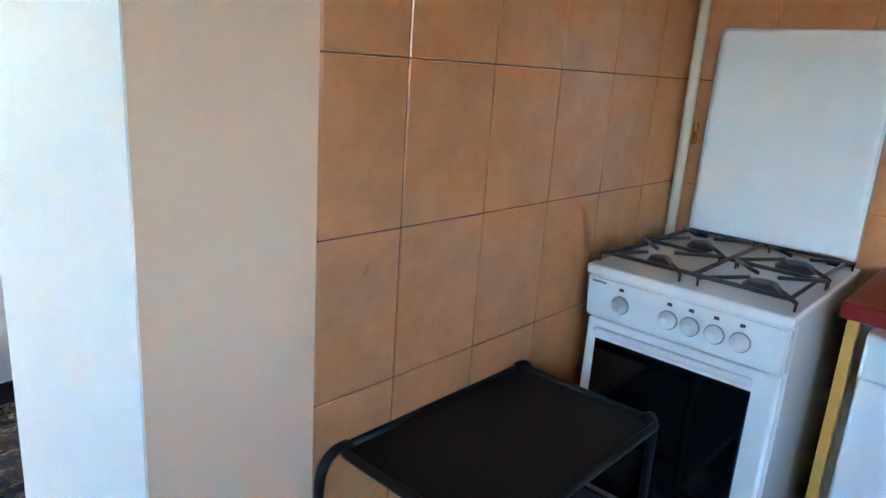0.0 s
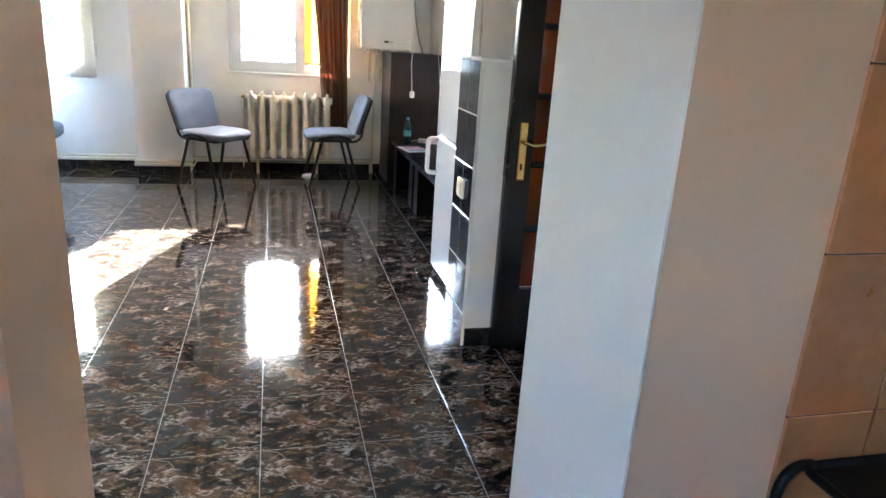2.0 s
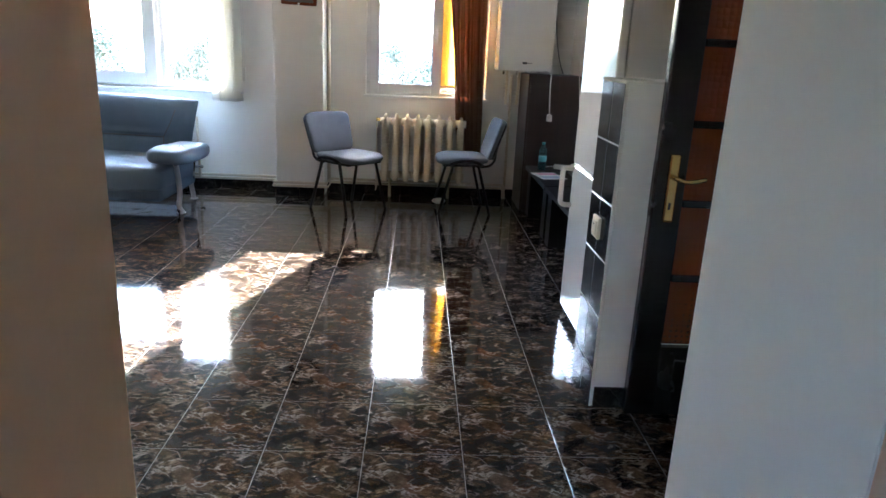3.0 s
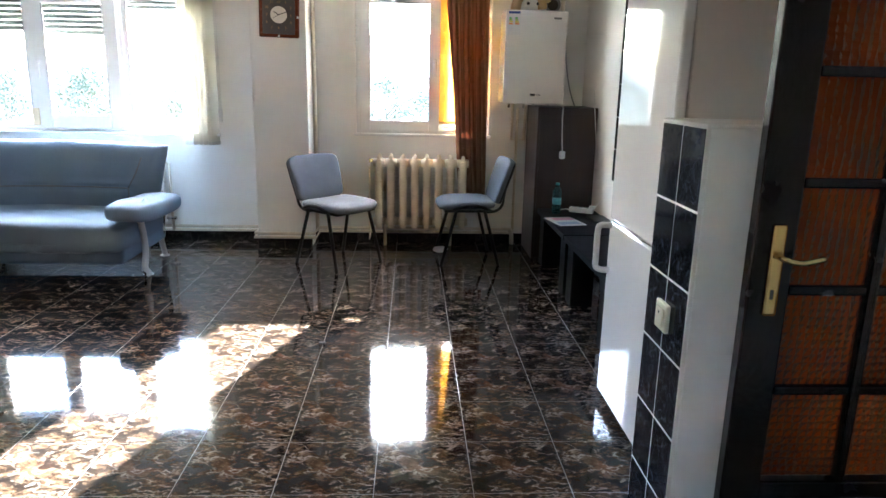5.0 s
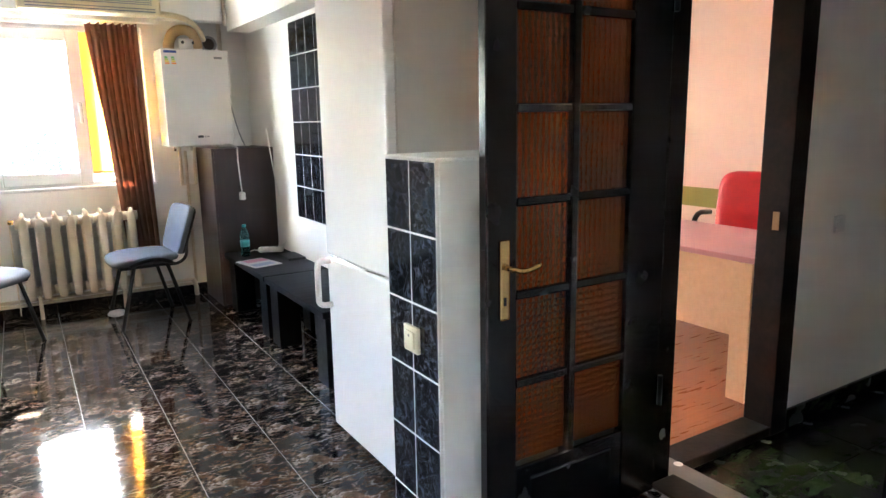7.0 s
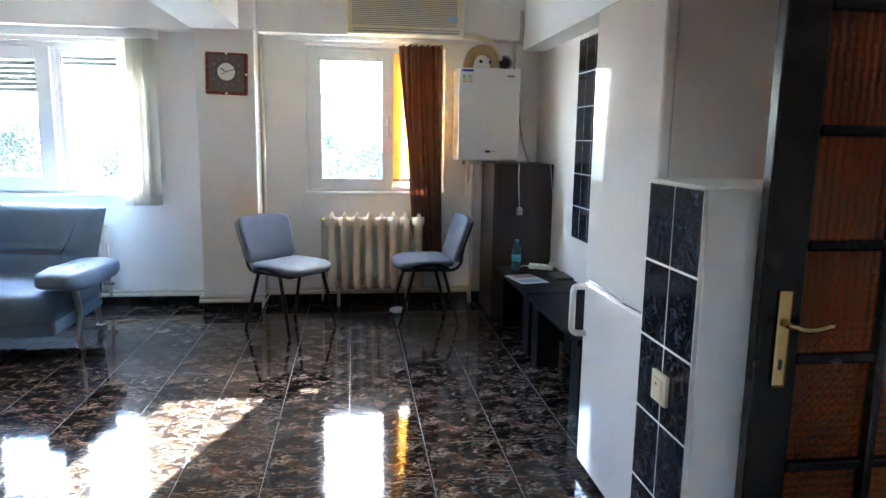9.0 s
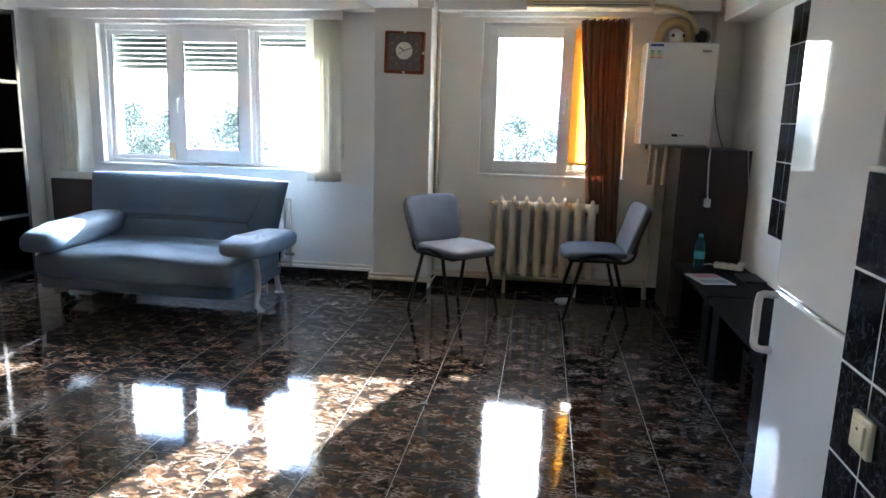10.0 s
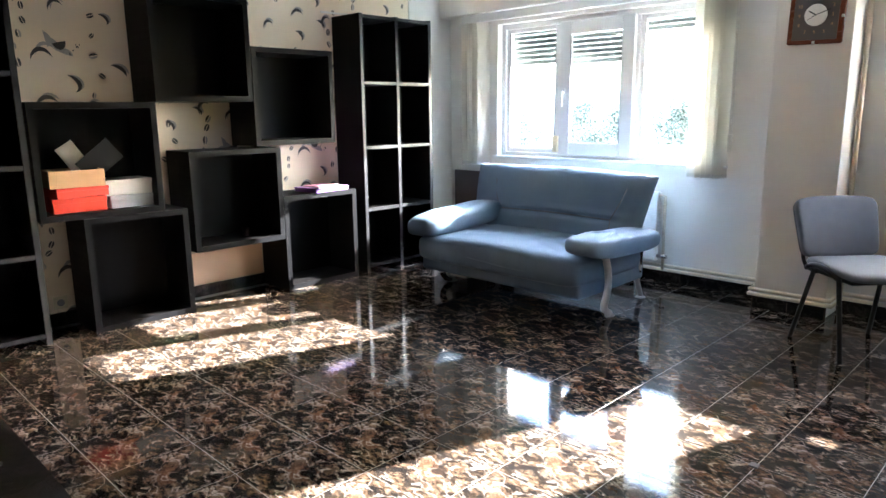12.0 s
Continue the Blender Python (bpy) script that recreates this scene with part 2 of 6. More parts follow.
M_BLACKGLOSS = mat("black_gloss_paint", (0.006, 0.0055, 0.0055), (0.011, 0.008, 0.007), rough=0.24, scale=9, bump=0.25, bscale=50, spec=0.4)
M_WORN = mat("worn_dark_brown_frame_paint", (0.008, 0.006, 0.005), (0.024, 0.013, 0.009), rough=0.5, spec=0.25, scale=7, bump=0.3, bscale=40, spread=0.3)
M_PVC = mat("white_window_plastic", (0.80, 0.80, 0.79), (0.75, 0.75, 0.74), rough=0.3, scale=3)

M_ENAMEL = mat("white_enamel", (0.82, 0.81, 0.79), (0.77, 0.76, 0.74), rough=0.2, scale=3, coat=0.2, rvar=0.05)
M_FRDOOR = mat("gloss_white_fridge_door", (0.82, 0.82, 0.81), (0.79, 0.79, 0.78), rough=0.05, scale=2, coat=0.5, rvar=0.02)
M_FRSIDE = mat("grey_beige_fridge_side", (0.74, 0.70, 0.65), (0.70, 0.66, 0.61), rough=0.45, scale=3)
M_CREAMP = mat("yellowed_cream_plastic", (0.74, 0.64, 0.43), (0.68, 0.58, 0.38), rough=0.4, scale=4)
M_RAD = mat("cream_radiator_enamel", (0.76, 0.67, 0.52), (0.68, 0.58, 0.43), rough=0.4, scale=5, bump=0.15, bscale=40)
M_PIPE = mat("cream_pipe_paint", (0.72, 0.64, 0.52), (0.62, 0.54, 0.42), rough=0.45, scale=6, bump=0.1)
M_LEATHER = mat("blue_grey_leather", (0.155, 0.225, 0.315), (0.12, 0.18, 0.255), rough=0.55, spec=0.2, scale=4, bump=0.35, bscale=140, spread=0.6)
M_CHAIRCLOTH = mat("grey_blue_woven_cloth", (0.135, 0.150, 0.172), (0.10, 0.112, 0.132), rough=0.8, scale=10, bump=0.5, bscale=420)
M_BLACKSTEEL = mat("black_painted_steel", (0.007, 0.007, 0.008), rough=0.42, scale=10, spec=0.3)
M_CHROME = mat("satin_chrome", (0.60, 0.59, 0.57), (0.48, 0.47, 0.45), rough=0.28, metal=1.0, scale=8)
M_BRASS = mat("polished_brass", (0.74, 0.54, 0.22), (0.60, 0.42, 0.16), rough=0.22, metal=1.0, scale=10)
M_CURTAIN = cloth_light("brown_curtain_cloth", (0.30, 0.15, 0.095), (0.23, 0.11, 0.07), 0.32)
M_BLIND = cloth_light("cream_blind_strip", (0.85, 0.83, 0.77), (0.81, 0.78, 0.71), 0.55)
M_ORANGE = cloth_light("orange_roller_cloth", (0.90, 0.62, 0.20), (0.86, 0.57, 0.17), 0.5)
M_SHUT = cloth_light("grey_shutter_slat", (0.17, 0.19, 0.18), (0.14, 0.16, 0.15), 0.008)
M_GLASS = glass("clear_window_pane", (0.97, 0.98, 0.98), 0.06)
M_BROWNCLOCK = mat("red_brown_clock_wood", (0.20, 0.055, 0.025), (0.12, 0.03, 0.014), rough=0.25, scale=6, coat=0.4, stretch=(1, 1, 6))
M_CLOCKFACE = mat("smoky_clock_face", (0.12, 0.10, 0.095), (0.085, 0.07, 0.068), rough=0.3, scale=8)
M_WHITEP = mat("white_plastic", (0.80, 0.79, 0.76), rough=0.4)
M_INK = mat("dark_ink", (0.03, 0.03, 0.035), rough=0.5)
M_GREYP = mat("grey_plastic", (0.25, 0.25, 0.26), rough=0.45)
M_RED = mat("red_counter_laminate", (0.30, 0.022, 0.018), (0.22, 0.014, 0.012), rough=0.35, scale=10)
M_YEDGE = mat("yellow_wood_edge", (0.60, 0.33, 0.07), (0.50, 0.26, 0.05), rough=0.4, scale=8)
M_MESH = mat("dark_brown_mesh_fabric", (0.012, 0.009, 0.007), (0.008, 0.006, 0.005), rough=0.55, spec=0.25, scale=10, bump=0.6, bscale=600)
M_OVEN = mat("oven_dark_glass", (0.004, 0.004, 0.005), rough=0.06, rvar=0.02, scale=3)
M_DESKWOOD = wood("pale_beech_board", (0.74, 0.50, 0.28), (0.66, 0.43, 0.23), rough=0.4)
M_DESKTOP = mat("pink_desk_pad", (0.60, 0.30, 0.30), (0.54, 0.26, 0.26), rough=0.35, scale=6)
M_REDLEATHER = mat("red_leather", (0.52, 0.015, 0.02), (0.40, 0.010, 0.014), rough=0.35, scale=6, bump=0.3, bscale=90)
M_CARDRED = mat("red_card", (0.62, 0.045, 0.02), (0.54, 0.035, 0.015), rough=0.5)
M_CARDTAN = mat("tan_card", (0.50, 0.32, 0.17), (0.43, 0.27, 0.14), rough=0.7, bump=0.1)
M_CARDWHITE = mat("white_card", (0.70, 0.68, 0.64), rough=0.6)
M_CARDBLACK = mat("black_card", (0.02, 0.02, 0.022), rough=0.4)
M_SILVER = mat("silver_card", (0.52, 0.53, 0.56), (0.42, 0.43, 0.46), rough=0.35, metal=0.5, scale=16)
M_PURPLE = mat("purple_card", (0.26, 0.12, 0.42), (0.22, 0.09, 0.36), rough=0.45)
M_PINK = mat("pink_paper", (0.70, 0.32, 0.44), rough=0.5)
M_NOTE = mat("yellow_green_paper", (0.55, 0.60, 0.12), rough=0.6)
M_PAPERW = mat("white_paper", (0.76, 0.76, 0.77), rough=0.6)
M_SOCKET = mat("cream_socket_plastic", (0.72, 0.66, 0.48), rough=0.35)
M_BROWNPIPE = mat("tan_flue_tape", (0.60, 0.42, 0.22), (0.50, 0.34, 0.17), rough=0.5, bump=0.3, bscale=30)
M_DARKHOLE = mat("dark_pipe_mouth", (0.03, 0.025, 0.02), rough=0.6)
# leaf green paled and greyed: the distance haze is in the colour
M_LEAF = mat("hazed_tree_leaf", (0.080, 0.092, 0.062), (0.060, 0.072, 0.048), rough=0.7, scale=0.6, spec=0.2)
M_BARK = mat("tree_bark", (0.12, 0.085, 0.06), rough=0.9, bump=0.5, bscale=20)
M_HILL = mat("far_wooded_hill", (0.040, 0.050, 0.044), (0.030, 0.040, 0.034), rough=0.9, scale=0.08, bscale=0.6)
M_GRASS = mat("dry_grass_ground", (0.09, 0.10, 0.05), (0.065, 0.075, 0.04), rough=0.95, scale=0.2, bscale=3)
M_ROOF = mat("red_clay_roof", (0.40, 0.14, 0.09), (0.30, 0.10, 0.07), rough=0.8, scale=3)
M_FACADE = mat("pale_facade_plaster", (0.62, 0.58, 0.50), rough=0.85, scale=1)


def water_plastic(name, tint):
    m, n, l, p = nodes_of(name)
    p.inputs["Base Color"].default_value = (*tint, 1)
    p.inputs["Transmission Weight"].default_value = 0.85
    p.inputs["Roughness"].default_value = 0.12
    p.inputs["IOR"].default_value = 1.33
    return m


M_BOTTLE = water_plastic("aqua_bottle_plastic", (0.30, 0.72, 0.78))


def amber_glass(name):
    m, n, l, p = nodes_of(name)
    tc, mp, vor, b = n.new("ShaderNodeTexCoord"), n.new("ShaderNodeMapping"), n.new("ShaderNodeTexVoronoi"), n.new("ShaderNodeBump")
    mp.inputs["Scale"].default_value = (1, 1, 1)
    l.new(tc.outputs["Object"], mp.inputs["Vector"])
    vor.inputs["Scale"].default_value = 46
    vor.inputs["Randomness"].default_value = 0.25
    l.new(mp.outputs["Vector"], vor.inputs["Vector"])
    l.new(vor.outputs["Distance"], b.inputs["Height"])
    b.inputs["Strength"].default_value, b.inputs["Distance"].default_value = 0.6, 0.006
    l.new(b.outputs["Normal"], p.inputs["Normal"])
    p.inputs["Base Color"].default_value = (0.25, 0.047, 0.0065, 1)
    p.inputs["Transmission Weight"].default_value = 0.45
    p.inputs["Roughness"].default_value = 0.22
    return m


M_AMBER = amber_glass("amber_patterned_glass")

# ---- builders ----
BASES = {}


def box(bm, x0, x1, y0, y1, z0, z1, r=0.0, seg=2):
    g = bmesh.ops.create_cube(bm, size=1.0)
    vs = g["verts"]
    for v in vs:
        v.co = Vector(((x0 + x1) / 2 + v.co.x * (x1 - x0), (y0 + y1) / 2 + v.co.y * (y1 - y0), (z0 + z1) / 2 + v.co.z * (z1 - z0)))
    if r:
        es = list({e for v in vs for e in v.link_edges})
        bmesh.ops.bevel(bm, geom=es, offset=r, segments=seg, affect="EDGES", profile=0.5)
    return vs


def tube(bm, pts, r, n=10, r2=None, flat=1.0):
    """A round bar along points, with closed ends."""
    pts = [Vector(p) for p in pts]
    rings = []
    up = None
    for i, p in enumerate(pts):
        d = (pts[min(i + 1, len(pts) - 1)] - pts[max(i - 1, 0)]).normalized()
        if up is None:
            up = Vector((0, 0, 1)) if abs(d.z) < 0.9 else Vector((1, 0, 0))
        s = d.cross(up).normalized()
        up = s.cross(d).normalized()
        k = r if r2 is None else r + (r2 - r) * i / (len(pts) - 1)
        rings.append([bm.verts.new(p + s * (k * math.cos(2 * math.pi * j / n)) + up * (k * flat * math.sin(2 * math.pi * j / n))) for j in range(n)])
    for a, b in zip(rings, rings[1:]):
        for j in range(n):
            f = bm.faces.new((a[j], a[(j + 1) % n], b[(j + 1) % n], b[j]))
            f.smooth = True
    bm.faces.new(list(reversed(rings[0])))
    bm.faces.new(rings[-1])


def arc(p0, p1, p2, n=8):
    """Points on a smooth bend from p0 to p2 towards p1."""
    a, b, c = Vector(p0), Vector(p1), Vector(p2)
    return [(1 - t) ** 2 * a + 2 * t * (1 - t) * b + t * t * c for t in [i / n for i in range(n + 1)]]


def lathe(bm, profile, centre=(0, 0, 0), n=20):
    """A turned body about the vertical: rows of radius and height."""
    c = Vector(centre)
    rings = [[bm.verts.new(c + Vector((r * math.cos(2 * math.pi * j / n), r * math.sin(2 * math.pi * j / n), z))) for j in range(n)] for r, z in profile]
    for a, b in zip(rings, rings[1:]):
        for j in range(n):
            f = bm.faces.new((a[j], a[(j + 1) % n], b[(j + 1) % n], b[j]))
            f.smooth = True
    bm.faces.new(list(reversed(rings[0])))
    bm.faces.new(rings[-1])


def pad(bm, c, size, e=0.45, e2=0.45, nu=28, nv=14, m=None):
    """A stuffed pad: a rounded block with soft, swelling sides."""
    def pw(v, k):
        return math.copysign(abs(v) ** k, v)
    rows = []
    for i in range(nv + 1):
        a = -math.pi / 2 + math.pi * i / nv
        rows.append([])
        for j in range(nu):
            b = 2 * math.pi * j / nu
            co = Vector((pw(math.cos(a), e2) * pw(math.cos(b), e) * size[0] / 2, pw(math.cos(a), e2) * pw(math.sin(b), e) * size[1] / 2, pw(math.sin(a), e2) * size[2] / 2))
            co = (m @ co if m else co) + Vector(c)
            rows[-1].append(bm.verts.new(co))
    for a, b in zip(rows, rows[1:]):
        for j in range(nu):
            f = bm.faces.new((a[j], a[(j + 1) % nu], b[(j + 1) % nu], b[j]))
            f.smooth = True
    bmesh.ops.remove_doubles(bm, verts=[v for r in (rows[0], rows[-1]) for v in r], dist=1e-4)


def thing(name, base, label, category, group=""):
    """A thing of several parts: an empty at its base; its parts are given in the world's metres."""
    ob = new(name)
    ob.location = base
    BASES[ob.name] = Vector(base)
    return tagged(ob, label, category, group)


def local_thing(name, m, label, category, group=""):
    """The same with parts in its own metres, posed by m."""
    ob = new(name)
    ob.matrix_basis = m
    BASES[ob.name] = Vector((0, 0, 0))
    return tagged(ob, label, category, group)


def part(name, bm, material, parent=None, label="", shadow=True):
    base = BASES.get(parent.name, Vector((0, 0, 0))) if parent else Vector((0, 0, 0))
    if base.length:
        bmesh.ops.translate(bm, vec=-base, verts=bm.verts)
    bmesh.ops.recalc_face_normals(bm, faces=bm.faces)
    me = bpy.data.meshes.new(name)
    bm.to_mesh(me)
    bm.free()
    me.materials.append(material)
    ob = new(name, me)
    if parent:
        ob.parent = parent
    BASES[ob.name] = base
    if label:
        ob["label"] = label
    ob.visible_shadow = shadow
    return ob


def bpart(name, dims, material, parent=None, r=0.0, seg=2, label=""):
    bm = bmesh.new()
    box(bm, *dims, r, seg)
    return part(name, bm, material, parent, label)


def tpart(name, pts, r, material, parent=None, n=10, label="", r2=None):
    bm = bmesh.new()
    tube(bm, pts, r, n, r2)
    return part(name, bm, material, parent, label)


def structure(name, boxes, material, label, category, r=0.0):
    bm = bmesh.new()
    for b in boxes:
        box(bm, *b, r)
    return tagged(part(name, bm, material), label, category, "", "structure")


def piece_mesh(name, dims, material, r=0.002):
    bm = bmesh.new()
    box(bm, *dims)
    if r:
        bmesh.ops.bevel(bm, geom=list(bm.edges), offset=r, segments=1, affect="EDGES")
    me = bpy.data.meshes.new(name)
    bm.to_mesh(me)
    bm.free()
    me.materials.append(material)
    return me


def piece(name, me, parent, x, y, z, turn=0):
    ob = new(name, me)
    ob.parent = parent
    ob.location = Vector((x, y, z)) - (parent.location if parent else Vector((0, 0, 0)))
    ob.rotation_euler = (0, 0, turn)
    return ob

# ---- structure ----
XW, XE, YN, YS, TOP = -4.15, 1.54, 4.385, -1.02, 2.60
P = 0.34
HALL = -0.08

floor = structure("floor", [(XW - 0.3, 2.0, YS - 0.34, YN + 0.3, -0.12, -0.0012)], M_GROUT, "pale grouted bed of the dark polished tile floor", "floor")
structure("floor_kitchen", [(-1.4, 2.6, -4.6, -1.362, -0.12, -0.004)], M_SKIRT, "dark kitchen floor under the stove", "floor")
structure("wall_north", [
    (XW - 0.3, -3.56, YN, YN + 0.32, -0.1, TOP), (-3.56, -1.50, YN, YN + 0.32, -0.1, 0.90), (-3.56, -1.50, YN, YN + 0.32, 2.04, TOP),
    (-1.50, -0.345, YN, YN + 0.32, -0.1, TOP), (-0.345, 0.76, YN, YN + 0.32, -0.1, 0.925), (-0.345, 0.76, YN, YN + 0.32, 2.075, TOP),
    (0.76, 1.86, YN, YN + 0.32, -0.1, TOP)], M_WALL, "white painted window wall with two windows", "wall")
structure("wall_pilaster", [(-1.13, -0.70, 4.13, YN, 0, TOP)], M_WALL, "white painted pilaster between the two windows", "wall", 0.006)
structure("wall_west", [(XW - 0.3, XW, YS - 0.34, YN, -0.1, TOP)], M_PAPER, "cream wallpapered wall behind the black shelves", "wall")
structure("wall_west_corner", [(XW, XW + 0.012, 3.86, YN, 0, TOP)], M_WALL, "white painted strip beside the wallpaper", "wall")
structure("wall_east", [(XE, 1.86, 0.66, YN, -0.1, TOP)], M_WALL, "white painted side wall behind the fridge", "wall")
# cream stands in here for the warm kitchen light on the left reveal
structure("wall_south_left", [(XW, -0.316, -1.35, YS, -0.1, TOP)], M_CREAM, "wall beside the kitchen opening, warm kitchen light in its cream colour", "wall")
bm = bmesh.new()
plan = ((0.692, -1.369), (1.86, -1.369), (1.86, YS), (0.607, YS))
ring_low, ring_top = [bm.verts.new((x, y, -0.1)) for x, y in plan], [bm.verts.new((x, y, TOP)) for x, y in plan]
bm.faces.new(ring_low[::-1])
bm.faces.new(ring_top)
for k in range(4):
    bm.faces.new((ring_low[k], ring_low[(k + 1) % 4], ring_top[(k + 1) % 4], ring_top[k]))
bmesh.ops.bevel(bm, geom=[e for e in bm.edges if abs(e.verts[0].co.z - e.verts[1].co.z) > 1], offset=0.002, segments=2, affect="EDGES")
tagged(part("wall_south_right", bm, M_REVEAL), "white painted pier with a splayed reveal at the kitchen opening", "wall", "", "structure")
structure("wall_south_lintel", [(-0.316, 0.70, -1.35, YS, 2.15, TOP)], M_WALL, "white painted wall over the kitchen opening", "wall")
structure("wall_strip_kitchen", [(0.6945, 1.86, -1.3702, -1.3688, 0, TOP)], M_CREAM, "cream painted strip beside the kitchen tiles", "wall")
structure("wall_strip_kitchen_left", [(-1.4, -0.316, -1.356, -1.350, 0, TOP)], M_CREAM, "cream painted kitchen wall beside the opening", "wall")
structure("ceiling", [(XW - 0.3, 1.86, -1.35, YN + 0.32, TOP, TOP + 0.15)], M_CEIL, "white painted ceiling", "ceiling")
structure("beam_north", [(XW, -1.15, 4.24, YN, 2.135, TOP), (-0.68, XE, 4.24, YN, 2.135, TOP)], M_WALL, "white painted beam over the windows", "beam", 0.004)
structure("beam_cross", [(-1.15, -0.80, YS, 4.10, 2.13, TOP), (-1.15, -0.68, 4.10, 4.13, 2.13, TOP)], M_WALL, "white painted ceiling beam crossing the room", "beam", 0.004)
structure("beam_east", [(1.36, XE, 0.66, 4.24, 2.06, TOP)], M_WALL, "white painted boxed beam over the side wall", "beam", 0.004)

# half wall with the black tiles beside the fridge
stub = structure("wall_half", [(0.878, 1.72, 0.36, 0.668, 0.0, 1.256)], M_REVEAL, "low white half wall with black tiles on its end", "wall", 0.004)
structure("wall_half_top", [(0.866, 1.72, 0.357, 0.671, 1.256, 1.266)], M_GROUTW, "grey rounded capping of the half wall", "wall", 0.003)
structure("baseboard_half_wall", [(0.880, 1.70, 0.350, 0.360, 0, 0.085)], M_SKIRT, "dark tile skirting of the half wall", "baseboard")

# wall between room and hall, with the door opening
structure("wall_hall", [(1.76, 1.86, YS, -0.47, -0.1, TOP), (1.76, 1.86, -0.47, 0.36, 2.08, TOP), (1.72, 1.86, 0.36, 0.66, -0.1, TOP)], M_WALL, "white painted wall of the hall door", "wall")
structure("trim_hall_door", [(1.745, 1.875, 0.325, 0.36, HALL, 2.08), (1.745, 1.875, -0.505, -0.47, HALL, 2.08), (1.745, 1.875, -0.47, 0.325, 2.045, 2.08)], M_BLACKGLOSS, "black gloss painted frame of the hall door", "door frame", 0.004)
structure("trim_threshold_hall", [(1.712, 1.742, -0.47, 0.325, -0.004, 0.010)], M_CHROME, "pale metal threshold strip of the hall door", "threshold", 0.003)
structure("trim_threshold_hall_wood", [(1.76, 1.90, -0.47, 0.325, HALL, 0.006)], M_WORN, "dark worn wooden threshold of the hall door", "threshold", 0.006)
# hall and the desk room behind it
floor_hall = structure("floor_hall", [(1.86, 4.6, -1.2, 0.42, HALL - 0.1, HALL - 0.004)], M_GROUTD, "dark joints of the green hall floor", "floor")
structure("wall_hall_north", [(1.86, 1.89, 0.42, 0.52, HALL - 0.1, TOP), (2.74, 4.6, 0.42, 0.52, HALL - 0.1, TOP), (1.89, 2.74, 0.42, 0.52, 2.04, TOP)], M_WALL, "white painted hall wall beside the desk room door", "wall")
structure("baseboard_hall", [(2.77, 4.6, 0.405, 0.42, HALL, HALL + 0.09)], M_GREEN, "green tile skirting in the hall", "baseboard")
structure("wall_hall_far", [(4.6, 4.7, -1.2, 0.52, HALL - 0.1, TOP), (1.86, 4.7, -1.34, -1.2, HALL - 0.1, TOP)], M_WALL, "white painted hall walls", "wall")
structure("ceiling_hall", [(1.86, 4.7, -1.34, 0.52, TOP, TOP + 0.1)], M_CEIL, "white hall ceiling", "ceiling")
structure("trim_desk_room_door", [(1.87, 1.905, 0.395, 0.54, HALL, 2.04), (2.655, 2.77, 0.395, 0.54, HALL, 2.04), (1.905, 2.655, 0.395, 0.54, 1.97, 2.04)], M_WORN, "dark brown worn wooden door frame with chipped paint", "door frame", 0.006)
structure("trim_threshold_desk_room", [(1.905, 2.655, 0.40, 0.54, HALL, HALL + 0.045)], M_WORN, "dark worn wooden threshold", "threshold", 0.006)
floor_desk = structure("floor_desk_room", [(1.86, 5.9, 0.52, 4.7, HALL - 0.1, HALL - 0.004)], M_LAM, "underlay of the reddish laminate floor", "floor")
structure("wall_desk_room", [(5.9, 6.0, 0.42, 4.8, HALL - 0.1, TOP), (1.86, 2.1, 4.7, 4.8, HALL - 0.1, TOP), (2.1, 2.55, 4.7, 4.8, HALL - 0.1, 1.2), (2.1, 2.55, 4.7, 4.8, 2.0, TOP), (2.55, 5.9, 4.7, 4.8, HALL - 0.1, TOP), (4.6, 5.9, 0.42, 0.52, HALL - 0.1, TOP), (1.858, 1.862, 0.52, 4.7, HALL, TOP)], M_PINKWALL, "peach painted walls of the desk room", "wall")
structure("trim_olive_band", [(5.885, 5.9, 0.52, 4.7, 0.42, 0.62)], M_GREENWALL, "olive green band along the desk room wall", "wall band")
structure("ceiling_desk_room", [(1.86, 6.0, 0.52, 4.8, TOP, TOP + 0.1)], M_CEIL, "white ceiling of the desk room", "ceiling")

# kitchen shell, with a window behind the walker
# mostly unseen walls, given the tile colour so their bounced light turns warm
structure("wall_kitchen", [(2.5, 2.6, -4.6, -1.34, -0.1, TOP), (1.86, 2.5, -1.352, -1.34, -0.1, TOP), (-1.5, -1.4, -3.75, -1.35, -0.1, TOP), (-1.5, -1.4, -4.25, -3.75, -0.1, 1.1), (-1.5, -1.4, -4.25, -3.75, 2.0, TOP), (-1.5, -1.4, -4.6, -4.25, -0.1, TOP), (-1.5, 2.6, -4.7, -4.6, -0.1, TOP)], M_KTILE, "terracotta kitchen walls, mostly unseen, coloured to warm the bounced light", "wall")
structure("ceiling_kitchen", [(-1.5, 2.6, -4.7, -1.35, TOP, TOP + 0.1)], M_CEIL, "white kitchen ceiling", "ceiling")
tile_wall = structure("wall_kitchen_tiled", [(1.021, 2.5, -1.3745, -1.3665, 0, TOP)], M_GROUTD, "dark joints of the terracotta kitchen tiles", "wall")
tile_wall_back = structure("wall_kitchen_tiled_back", [(2.490, 2.5, -2.9, -1.368, 0, TOP)], M_GROUTD, "dark joints of the tiles behind the stove", "wall")

# ---- windows ----


